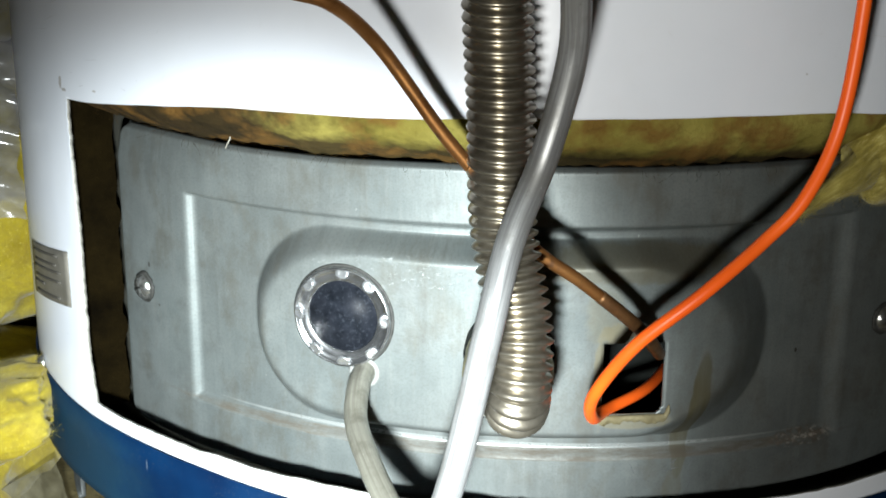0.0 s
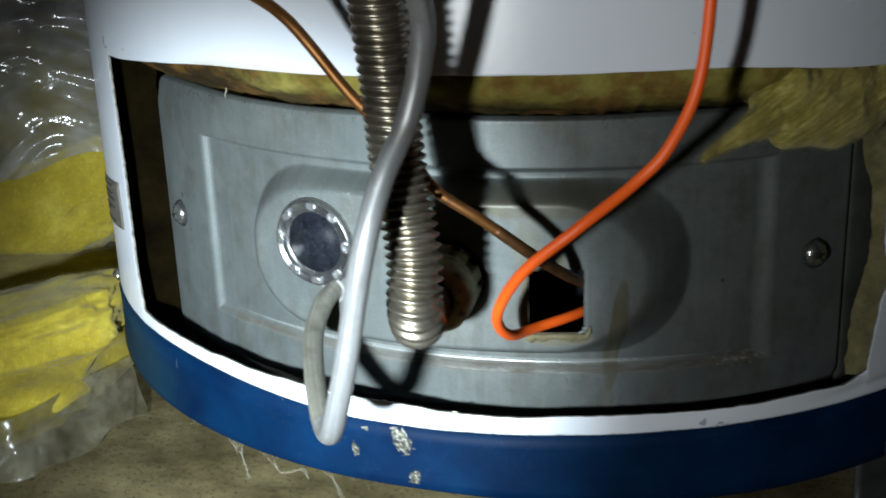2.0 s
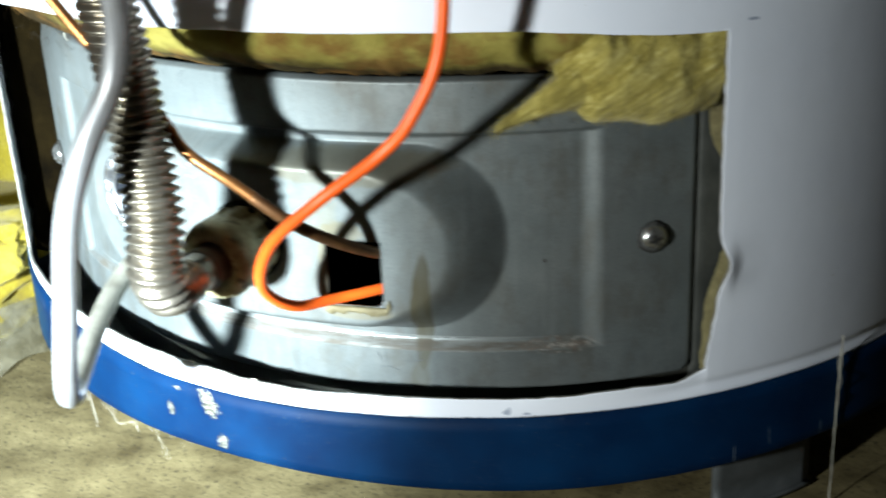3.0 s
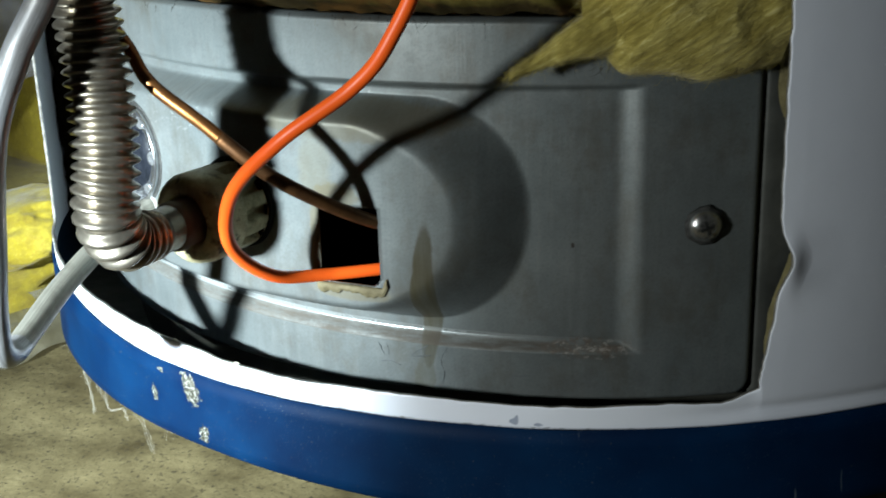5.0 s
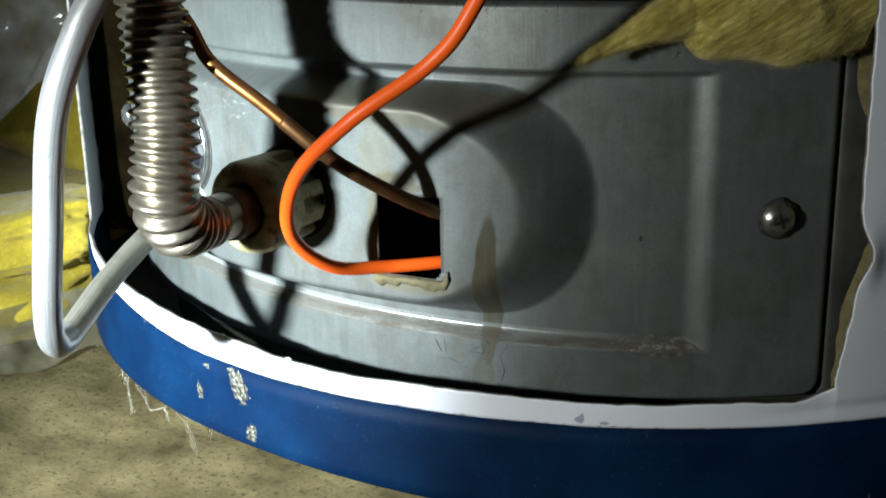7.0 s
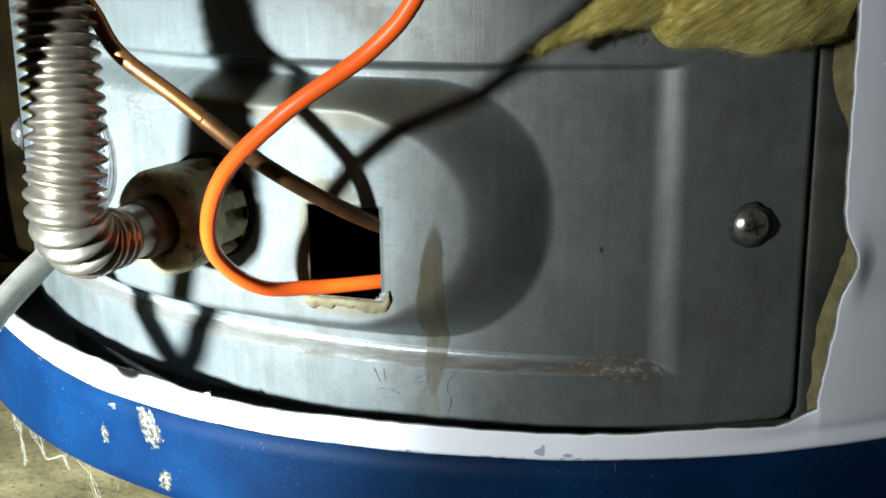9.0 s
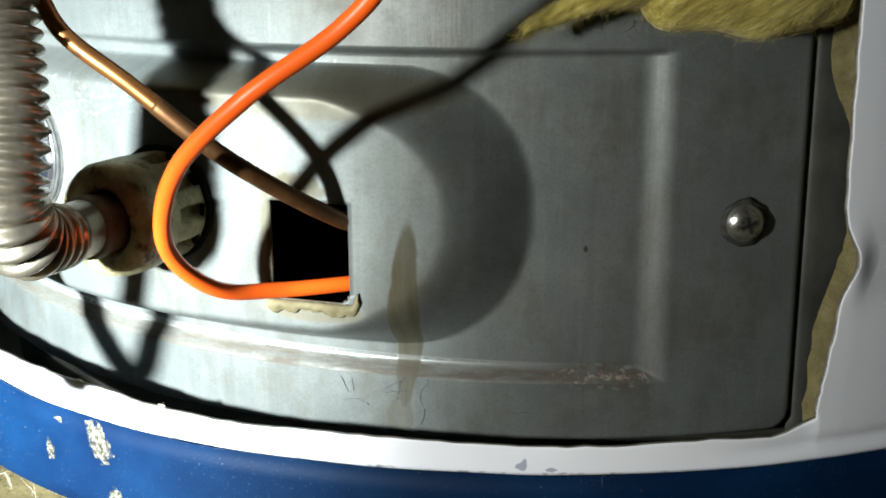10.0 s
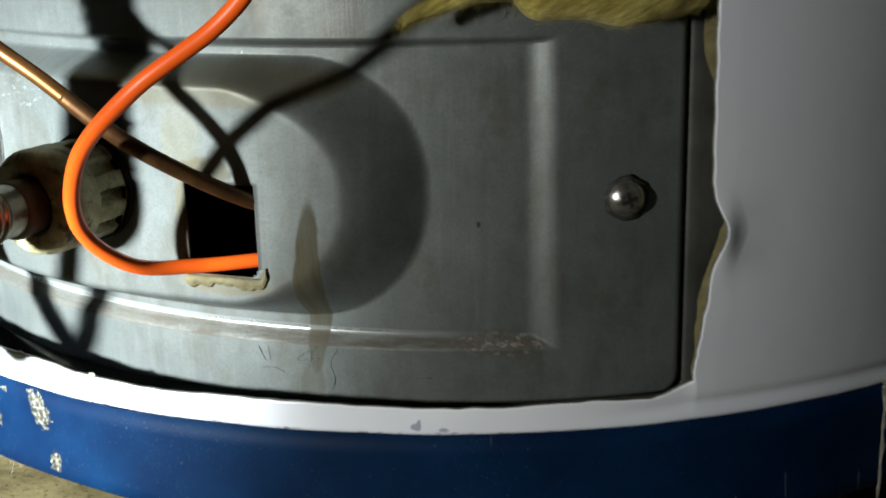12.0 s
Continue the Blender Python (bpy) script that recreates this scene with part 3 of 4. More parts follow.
def hem(az):
    """Lower hem of the jacket, above the blue band."""
    return -0.0607 + 0.0065 * smooth01((-4 - az) / 32) + 0.0003 * wave(az, 6, 0.2)


def jacket():
    inside = [i / 90 for i in range(91)]
    outside = [k / 110 * 0.06 for k in range(1, 12)] + [0.006 + 0.988 * i / 90 for i in range(1, 90)] + [1 - k / 110 * 0.06 for k in range(11, 0, -1)]
    cols = [("in", s) for s in inside] + [("out", s) for s in outside] + [("in", 0.0)]
    rows = [("low", k / 10) for k in range(11)] + [("mid", k / 90) for k in range(1, 91)] + [("top", k / 24) for k in range(1, 25)]
    pts, uvs = [], []
    for kind, s in cols:
        line, uvl = [], []
        for band, k in rows:
            az0 = AZ_L + (AZ_R - AZ_L) * s if kind == "in" else AZ_R + (360 - (AZ_R - AZ_L)) * s
            a = az0 if az0 <= 180 else az0 - 360
            near = a if -60 < a < 60 else (-60 if a < 0 else 60)
            lo, up, bot = edge_low(near), edge_top(near), hem(near)
            if kind == "out":
                w = smooth01(1 - min(s, 1 - s) * 10)
                lo, up = -0.05 * (1 - w) + lo * w, 0.083 * (1 - w) + up * w
            z = bot + (lo - bot) * k if band == "low" else lo + (up - lo) * k if band == "mid" else up + (0.95 - up) * k ** 2.2
            zz = min(max(z, -0.05), 0.085)
            left, right = edge_left(zz), edge_right(zz)
            if kind == "in":
                az = left + (right - left) * s
            else:
                az = right + (left + 360 - right) * s
            a = az if az <= 180 else az - 360
            r = RS
            # bent lip at the notch, and a wavy strip below the opening
            r += 0.0016 * math.exp(-(((a - 45.2) / 1.0) ** 2 + ((z + 0.008) / 0.008) ** 2)) - 0.0004 * math.exp(-(((a - 47.6) / 1.2) ** 2 + ((z + 0.008) / 0.013) ** 2))
            if band == "low" and kind == "in":
                r += 0.0009 * wave(az, 9, 0.22) * k
            # rolled bead along the hem past the opening
            bead = smooth01((a - 36) / 9)
            r += bead * (0.0007 * math.exp(-((z - bot - 0.0012) / 0.0014) ** 2) - 0.0010 * math.exp(-((z - bot - 0.0046) / 0.0018) ** 2))
            line.append(on_cyl(az, z, r))
            uvl.append((a * RS * 0.01745, z))
        pts.append(line)
        uvs.append(uvl)
    ni = len(inside)
    ob = from_grid("jacket", pts, uvs, lambda i, j: not (i < ni - 1 and 10 <= j < 100), WHITE, heater, "white enamelled sheet jacket with a rough-cut opening", flip=False)
    bm = bmesh.new()
    bm.from_mesh(ob.data)
    bmesh.ops.remove_doubles(bm, verts=bm.verts, dist=2e-5)
    bm.to_mesh(ob.data)
    bm.free()
    thicken(ob, 0.0013).modifiers[0].material_offset_rim = 1
    ob.data.materials.append(RAW_EDGE)
    lid = part("lid", lathe([(0.2515, 0.945 + Z0), (0.2515, 0.952 + Z0), (0.235, 0.965 + Z0), (0.0, 0.972 + Z0)], 72), WHITE, heater)
    return ob


jacket()


def base_band():
    n, rows = 180, [(-0.0895, 0.2480), (-0.0898, 0.2503), (-0.0888, 0.2514), (-0.085, 0.2513), (-0.080, 0.2512), (-0.074, 0.2511), (-0.067, 0.2511), (None, 0.2511), (None, 0.2503)]
    pts, uvs = [], []
    for i in range(n + 1):
        az = -180 + 360 * i / n
        near = az if -60 < az < 60 else (-60 if az < 0 else 60)
        top = hem(near) + 0.0004 * wave(az, 11, 0.25)
        line, uvl = [], []
        for z, r in rows:
            zz = top if z is None else z - (0.0045 * smooth01((near + 5) / 40) if z < -0.084 else 0)
            line.append(on_cyl(az, zz, r + 0.0003 * wave(az, 12, 0.1)))
            uvl.append((az * RS * 0.01745, zz))
        pts.append(line)
        uvs.append(uvl)
    return from_grid("base_band", pts, uvs, None, BLUE, heater, "glossy blue painted base band, chipped to bare metal")


base_band()


def inner_shell():
    # skirt of the tank behind the door, open where the door sits
    n = 200
    for name, r, mat, z0, z1, hole in (("skirt", 0.2145, SKIRT, -0.088, 0.10, True), ("chamber", 0.165, SHADE_GASKET, -0.088, 0.10, False)):
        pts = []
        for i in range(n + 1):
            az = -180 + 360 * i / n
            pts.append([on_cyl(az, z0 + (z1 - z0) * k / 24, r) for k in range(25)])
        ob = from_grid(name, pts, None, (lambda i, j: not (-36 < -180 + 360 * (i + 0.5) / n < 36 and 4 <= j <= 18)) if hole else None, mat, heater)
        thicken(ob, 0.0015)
    # flange of the skirt beside the door
    pts = [[on_cyl(45.0 + 8.0 * i / 12, -0.066 + 0.136 * k / 20, 0.2264 - 0.003 * smooth01((0.4 - i) / 1.0)) for k in range(21)] for i in range(13)]
    thicken(from_grid("skirt_flange", pts, None, None, FLANGE, heater, "dull grey skirt edge beside the door"), 0.0012)
    part("chamber_floor", lathe([(0.0, -0.0882 + Z0), (0.2475, -0.0882 + Z0), (0.2475, -0.0872 + Z0), (0.0, -0.0872 + Z0)], 72), DUSTY, heater)
    part("chamber_roof", lathe([(0.0, 0.102 + Z0), (0.2225, 0.102 + Z0), (0.2225, 0.104 + Z0), (0.0, 0.104 + Z0)], 72), SHADE_GASKET, heater)


inner_shell()

# inner door: a curved pressing with a recessed field and a long boss
REC_L, REC_R, REC_B, REC_T = -0.1325, 0.1402, -0.0405, 0.0447
BOSS_C, BOSS_Z, BOSS_W, BOSS_H = 0.0025, 0.0024, 0.1005, 0.0382
HOLE = (8.95, 14.15, -0.0208, 0.0062)


def rounded_box(u, v, w, h, r):
    qx, qy = abs(u) - w + r, abs(v) - h + r
    return math.hypot(max(qx, 0), max(qy, 0)) + min(max(qx, qy), 0) - r


def door_height(az, z):
    u = radians(az) * RP
    zb = z
    # the lower edge of the field falls a little towards the far end
    z = z + (0.0028 + 0.0122 * u) * smooth01((-0.006 - z) / 0.028)
    # one depth all over: a sharp step above, straight slopes with crisp feet below and at the far end, mitred corners
    top = smooth01((REC_T - z + 0.0006) / 0.0018)
    near = smooth01((u - REC_L + 0.0006) / 0.0044)
    far = min(max((REC_R - u) / 0.0082, 0.0), 1.0)
    foot = min(max((z - REC_B + 0.0004) / 0.0042, 0.0), 1.0)
    h = -0.0028 * min(top, near, far - 0.05 * math.sin(2 * math.pi * far), foot - 0.045 * math.sin(2 * math.pi * foot))
    d = rounded_box(u - BOSS_C, zb - BOSS_Z, BOSS_W, BOSS_H, 0.036)
    wide = 0.0075 + (0.0165 if u > BOSS_C else 0.0045) * smooth01((abs(u - BOSS_C) - 0.045) / 0.04)
    k = min(max(-d / wide, 0.0), 1.0)
    # crisp at the foot, rounded at the crown
    h += (0.0143 - 0.0027 * smooth01(-u / 0.06)) * (0.28 * smooth01(k) + 0.72 * math.sin(k * math.pi / 2))
    return h


def door():
    def spread(a, b, n, extra):
        vals = sorted(set([a + (b - a) * i / n for i in range(n + 1)]))
        for e in extra:
            k = min(range(len(vals)), key=lambda q: abs(vals[q] - e))
            vals[k] = e
        return vals
    azs = spread(-44.6, 44.1, 330, HOLE[:2])
    zs = sorted(spread(-0.063, 0.0665, 190, HOLE[2:]) + [-0.0468 + 0.00041 * i for i in range(32)])
    pts, uvs = [], []
    for az in azs:
        line, uvl = [], []
        for z in zs:
            # rounded outer corners and a small turned-in rim
            u = radians(az + 0.25) * RP
            rim = rounded_box(u, z - 0.00175, 0.1795, 0.06475, 0.007)
            r = RP + door_height(az, z) - 0.0035 * smooth01((rim + 0.0018) / 0.0018)
            if z > 0.05 and az < -20:
                r -= 0.002 * smooth01((-20 - az) / 20) * smooth01((z - 0.05) / 0.015)
            z2 = z + (0.0007 * wave(az, 21, 0.1) if z > 0.05 else 0)
            line.append(on_cyl(az, z2, r, YP))
            uvl.append((radians(az) * RP, z))
        pts.append(line)
        uvs.append(uvl)

    def keep(i, j):
        a, z = (azs[i] + azs[i + 1]) / 2, (zs[j] + zs[j + 1]) / 2
        if HOLE[0] < a < HOLE[1] and HOLE[2] < z < HOLE[3]:
            # chamfered lower right corner
            return (HOLE[1] - a) * 0.00404 + (z - HOLE[2]) < 0.0022
        u = radians(a + 0.25) * RP
        return rounded_box(u, z - 0.00175, 0.1795, 0.06475, 0.007) < 0.0006
    ob = from_grid("inner_door", pts, uvs, keep, GALV, heater, "dull galvanised pressed-steel inner door with brown stains")
    thicken(ob, 0.0011)
    return ob


DOOR = door()


def screw(name, m, parent, r=0.0043, washer=True):
    """A pan-head cross screw, its axis along the z of m."""
    head = part(name, lathe([(r * 1.02, 0.0), (r, 0.0008), (r * 0.93, 0.0017), (r * 0.72, 0.0028), (r * 0.4, 0.0035), (0.0, 0.0038)], 28, m), ZINC, parent, "zinc-plated pan-head screw")
    if washer:
        part("washer", lathe([(r * 1.0, -0.0004), (r * 1.19, -0.0004), (r * 1.22, 0.0002), (r * 1.14, 0.0007), (r * 1.0, 0.0009), (0, 0.0009)], 48, m, lambda a, h: 1 + 0.09 * noise.noise(Vector((math.cos(a) * 3, math.sin(a) * 3, r * 900)))), DARK_RING, head, "dark ragged ring under the screw head")
    # no hollow is cut: dark bars paint the shade of the cross recess
    bm = bmesh.new()
    for turn in (20, 110):
        b = box_bm(-r * 0.44, -r * 0.09, 0.0024, r * 0.44, r * 0.09, 0.00384)
        b.transform(m @ pose(0, 0, 0, 0, 0, turn))
        me = bpy.data.meshes.new("slot")
        b.to_mesh(me)
        b.free()
        bm.from_mesh(me)
        bpy.data.meshes.remove(me)
    part("cross_recess", bm, RECESS, head, smooth=False)
    return head


screw("screw", facing(-39.87, 0.0, RP + 0.0005, YP), DOOR, 0.0054)
screw("screw", facing(39.50, -0.0009, RP + 0.0005, YP), DOOR, 0.0054)


def sight_glass():
    az, z = -13.4, 0.0106
    m = facing(az, z, RP + 0.0088, YP)
    R = 0.0188
    ring = part("sight_glass_ring", lathe([(R, 0.0), (R, 0.0020), (R * 0.985, 0.0026), (R * 0.96, 0.0027), (R * 0.935, 0.0024), (R * 0.925, 0.0017), (R * 0.83, 0.0018), (R * 0.74, 0.0015), (R * 0.705, 0.0010), (R * 0.705, 0.0)], 72, m), CHROME, DOOR, "bright crimped metal ring of the sight glass")
    # added near-black rim draws the shadow gap round the ring
    part("ring_shade", lathe([(R * 0.98, -0.0006), (R * 1.045, -0.0006), (R * 1.05, 0.0003), (R * 1.02, 0.0006), (R * 0.98, 0.0006)], 64, m), DARK_RING, ring, "thin dark rim added for the shadow gap round the ring")
    part("pane", lathe([(R * 0.73, 0.0002), (R * 0.73, 0.0007), (0.0, 0.0007)], 48, m), PANE, ring, "dark smoky sight glass")
    for k in range(8):
        turn = 45 * k + 2 + (0, 3, -4, 2, -2, 4, 0, -3)[k]
        tab = lathe([(0.0026, -0.0008), (0.0026, 0.0006), (0.0022, 0.0009), (0.0012, 0.0007), (0.0, 0.0006)], 20, m @ pose(0, 0, 0, 0, 0, turn) @ Matrix.Translation((R * 0.885, 0, 0.0022)) @ pose(0, 0, 0, 0, 14, 0) @ Matrix.Diagonal((0.78, 1.0, 0.9, 1)))
        part("crimp_tab", tab, TAB, ring)
    return ring


sight_glass()


def pilot_grommet():
    m = facing(-11.5, -0.0100, RP + 0.0090, YP)
    part("grommet", lathe([(0.0042, -0.001), (0.0056, -0.001), (0.0060, 0.0004), (0.0055, 0.0010), (0.0046, 0.0011), (0.0042, 0.0005)], 32, m), GROM, DOOR, "pale ring round the pilot tube")


pilot_grommet()


def sealant():
    # flat ragged smear of old sealant under the burner opening
    pts = []
    for i in range(61):
        s = i / 60
        az = 8.7 + 6.1 * s
        deep = 0.0024 + 0.0016 * wave(s, 31, 7) + 0.0007 * wave(s, 33, 24) + 0.0012 * smooth01((s - 0.8) / 0.2)
        top = -0.0211 + (0.0035 * smooth01((s - 0.93) / 0.07))
        row = []
        for k in range(6):
            q = k / 5
            row.append(on_cyl(az, top - deep * q, RP + 0.0118 + 0.0007 * math.sin(math.pi * min(q * 1.2, 1.0)) + 0.0003 * wave(s * 30 + q * 3, 34, 1.0), YP))
        pts.append(row)
    part_mat = mat_simple("old_sealant", (0.10, 0.082, 0.038), (0.20, 0.172, 0.095), 220, 0.0, (0.7, 0.9), 0.4)
    thicken(from_grid("sealant_smear", pts, None, None, part_mat, DOOR, "brownish crumbly smear of old sealant"), 0.0005)


sealant()


def stray_fibre():
    line = spline([on_cyl(a, z, r, YP) for a, z, r in ((-26.6, 0.0655, RP + 0.001), (-26.0, 0.0672, RP + 0.003), (-25.4, 0.0700, RP + 0.004), (-25.3, 0.0722, RP + 0.004))], 8)
    part("stray_fibre", sweep(line, 0.00025, 6), WEB, heater, "pale curled loose fibre on the door edge")


stray_fibre()


def pen_marks():
    # a few dark marker strokes on the lower rim
    strokes = [[(12.4, -0.0462), (12.9, -0.0505)], [(13.2, -0.0462), (13.3, -0.0500)], [(16.9, -0.0450), (15.4, -0.0494), (17.2, -0.0486)], [(16.7, -0.0460), (16.3, -0.0520)],
               [(12.6, -0.0530), (13.4, -0.0522), (14.4, -0.0537)], [(18.6, -0.0455), (18.0, -0.0500), (18.3, -0.0545), (18.1, -0.058)], [(24.0, -0.0540), (25.4, -0.0535)]]
    rnd = random.Random(4)
    for s in strokes:
        line = even(spline([on_cyl(a, z, RP + 0.0002, YP) for a, z in s], 8), 0.0004)
        at = 0
        while at < len(line) - 3:
            n = rnd.randint(6, 12)
            piece = [p + Vector((rnd.gauss(0, 1), 0, rnd.gauss(0, 1))) * 0.00012 for p in line[at:at + n]]
            if len(piece) > 2:
                part("pen_stroke", sweep(piece, rnd.uniform(0.00005, 0.00012), 5), PENCIL, DOOR)
            at += n + rnd.randint(-1, 1)


pen_marks()


# ---- glass wool inside the jacket ----
def fibres(bm, spots, count, length, seed, thick=0.00003, drop=0.0):
    """Loose hairs: thin three-sided strands that start on the given places."""
    rnd = random.Random(seed)
    for _ in range(count):
        p, nrm = rnd.choice(spots)
        d = (nrm * 0.55 + Vector((rnd.gauss(0, 1), rnd.gauss(0, 1), rnd.gauss(0, 1) - drop))).normalized()
        bend = Vector((rnd.gauss(0, 1), rnd.gauss(0, 1), rnd.gauss(0, 1) - drop)) * 0.35
        L = length * rnd.uniform(0.4, 1.3)
        side = d.orthogonal().normalized() * thick
        other = d.cross(side).normalized() * thick
        prev = None
        for k in range(4):
            c = p + (d + bend * (k / 3)) * (L * k / 3)
            w = 1.0 - 0.25 * k
            ring = [bm.verts.new(c + side * w), bm.verts.new(c - side * 0.5 * w + other * 0.87 * w), bm.verts.new(c - side * 0.5 * w - other * 0.87 * w)]
            if prev:
                for q in range(3):
                    bm.faces.new((prev[q], prev[(q + 1) % 3], ring[(q + 1) % 3], ring[q]))
            prev = ring


def strands(bm, spots, count, length, seed, thick, along):
    """Combed strands that lie on the surface, roughly along one direction."""
    rnd = random.Random(seed)
    for _ in range(count):
        p, nrm = rnd.choice(spots)
        d = along + Vector((rnd.gauss(0, 0.55), rnd.gauss(0, 0.55), rnd.gauss(0, 0.55)))
        d = d - nrm * d.dot(nrm)
        if d.length < 1e-4:
            continue
        d.normalize()
        side = nrm.cross(d).normalized() * thick
        L = length * rnd.uniform(0.4, 1.4)
        curl = rnd.gauss(0, 0.25)
        lift = rnd.uniform(0.0, 0.0007)
        prev = None
        for k in range(5):
            q = k / 4 - 0.5
            c = p + d * (L * q) + side / thick * (curl * L * q * q) + nrm * (lift * (1 - 4 * q * q) + 0.0001)
            w = 1.0 - 1.4 * abs(q)
            ring = [bm.verts.new(c + side * w), bm.verts.new(c + nrm * thick * w), bm.verts.new(c - side * w)]
            if prev:
                for a, b in ((0, 1), (1, 2)):
                    bm.faces.new((prev[a], prev[b], ring[b], ring[a]))
            prev = ring


def wool_sheet(name, grid, mat, parent, hairs, length, seed, label, drop=0.0, combed=0, along=(1, 0.3, 0.4)):
    """A lumpy closed sheet of wool plus its loose hairs, as one part."""
    bm = bmesh.new()
    V = [[bm.verts.new(p) for p in row] for row in grid]
    for A, B in zip(V, V[1:]):
        for k in range(len(A) - 1):
            bm.faces.new((A[k], B[k], B[k + 1], A[k + 1]))
    bm.normal_update()
    spots = [(v.co.copy(), v.normal.copy()) for v in bm.verts]
    fibres(bm, spots, hairs, length, seed, drop=drop)
    strands(bm, spots, combed // 3, 0.008, seed + 1, 0.000035, Vector(along).normalized())
    me = bpy.data.meshes.new(name)
    bm.to_mesh(me)
    bm.free()
    me.polygons.foreach_set("use_smooth", [True] * len(me.polygons))
    return link(name, me, mat, parent, label)


def inner_wool():
    # band of wool above the door; rolls over its lower edge
    grid = []
    for i in range(241):
        az = -52 + 104 * i / 240
        low = 0.0674 + 0.0007 * smooth01((-2 - az) / 8) + 0.0014 * wave(az, 51, 0.35) - 0.001 * wave(az, 52, 1.1)
        row = []
        for k in range(15):
            s = k / 14
            a = math.pi * s
            # profile: back bottom, forward bulge, up behind the jacket
            z = low + 0.004 * (1 - math.cos(min(a * 2, math.pi))) / 2 + 0.05 * s
            r = 0.224 + 0.0215 * math.sin(min(s * 3.4, 1.0) * math.pi / 2)
            p = on_cyl(az, z, r)
            b = noise.noise(p * 90) * 0.0018 + noise.noise(p * 260) * 0.0008
            row.append(on_cyl(az + b * 60, z + b * 0.5, min(r + b, 0.2475)))
        grid.append(row)
    wool_sheet("wool_band", grid, BURNT, heater, 1300, 0.005, 5, "matted yellow glass wool, scorched brown at one end", 0.3, 5000, (1, 0.1, 0.1))
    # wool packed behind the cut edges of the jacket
    for name, sign, mat in (("side_wool", 1, PALE), ("shaded_side_wool", -1, SKIRT_WOOL)):
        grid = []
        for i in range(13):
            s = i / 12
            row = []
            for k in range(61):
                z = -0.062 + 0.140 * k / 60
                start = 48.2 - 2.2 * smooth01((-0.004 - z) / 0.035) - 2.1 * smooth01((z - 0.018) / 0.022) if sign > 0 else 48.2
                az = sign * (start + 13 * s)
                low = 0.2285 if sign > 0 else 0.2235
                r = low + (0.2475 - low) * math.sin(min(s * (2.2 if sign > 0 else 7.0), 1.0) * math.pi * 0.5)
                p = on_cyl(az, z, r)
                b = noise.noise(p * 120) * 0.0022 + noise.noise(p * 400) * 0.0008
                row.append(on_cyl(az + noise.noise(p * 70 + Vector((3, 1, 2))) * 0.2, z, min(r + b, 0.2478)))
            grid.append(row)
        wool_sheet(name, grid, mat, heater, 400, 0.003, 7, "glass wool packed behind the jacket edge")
    # torn flap that hangs over the top corner of the door
    flap_wool = mat_combed_wool()

    def lump(grid_name, n, m, centre, half, hairs, seed):
        """A closed tuft along the azimuth; centre(s) and half(s) give its section."""
        grid = []
        for i in range(n + 1):
            s = i / n
            (az, zc, rc), (hz, hr) = centre(s), half(s)
            row = []
            for k in range(m + 1):
                a = 2 * math.pi * (k % m) / m
                z, r = zc + hz * math.sin(a), rc + hr * math.cos(a)
                p = on_cyl(az, z, r)
                b = noise.noise(p * 85) * 0.0018 + noise.noise(p * 260) * 0.0004
                row.append(on_cyl(az + b * 70, z + b, min(r + b, 0.2484)))
            grid.append(row)
        wool_sheet(grid_name, grid, flap_wool, heater, hairs, 0.0032, seed, "torn tuft of yellow glass wool hanging over the door", 0.2, 4200, (1, 0.3, 0.75))
    # the main tuft in the corner, and a tongue that points down towards the middle
    lump("wool_flap", 170, 60, lambda s: (30.5 + 14.2 * s, 0.0690 + 0.003 * s + 0.002 * math.sin(s * 7), 0.2385),
         lambda s: (0.004 + 0.0165 * smooth01((s + 0.05) / 0.3) + 0.001 * wave(s, 55, 9), 0.004 + 0.0055 * smooth01(s / 0.3)), 1100, 9)
    lump("wool_tongue", 120, 44, lambda s: (25.4 + 11.5 * s, 0.0512 + 0.0230 * s ** 0.85, 0.2420 - 0.004 * s),
         lambda s: (0.0016 + 0.0088 * smooth01(s / 0.8), 0.0014 + 0.0045 * smooth01(s / 0.7)), 650, 11)


def loose_hairs():
    rnd = random.Random(31)
    bm = bmesh.new()
    for az0, az1, z0, count in ((-8, 24, 0.0672, 26), (26, 33, 0.0535, 12), (33, 44, 0.0535, 16), (-36, -10, 0.0685, 22)):
        for _ in range(count):
            az = rnd.uniform(az0, az1)
            p = on_cyl(az, z0 + rnd.uniform(0.0, 0.0015), 0.2405 if az0 > 20 else 0.2375)
            d = Vector((rnd.gauss(0, 0.7), rnd.gauss(-0.1, 0.3), -1)).normalized()
            bend = Vector((rnd.gauss(0, 0.5), 0, rnd.gauss(0, 0.3)))
            L = rnd.uniform(0.002, 0.0055)
            b = sweep([p + (d + bend * (k / 5)) * (L * k / 5) for k in range(6)], lambda l: 0.00009 * (1.1 - l / L), 4)
            me = bpy.data.meshes.new("hair")
            b.to_mesh(me)
            b.free()
            bm.from_mesh(me)
            bpy.data.meshes.remove(me)
    part("loose_hairs", bm, mat_plain("sooted_fibre", (0.018, 0.014, 0.009), 0.9), heater, "dark loose fibres on the ragged wool edge")


PALE = mat_simple("pale_glass_wool", (0.06, 0.048, 0.018), (0.23, 0.20, 0.09), 75, 0.0, (0.9, 1.0), 0.7, 0.003)
# near-black colour carries the shade of the gap behind the left edge
SKIRT_WOOL = mat_simple("gap_shade_wool", (0.0012, 0.0008, 0.0003), (0.0070, 0.0046, 0.0013), 55, 0.0, (0.9, 1.0), 0.8, 0.003, Specular_IOR_Level=0.02)
inner_wool()
loose_hairs()


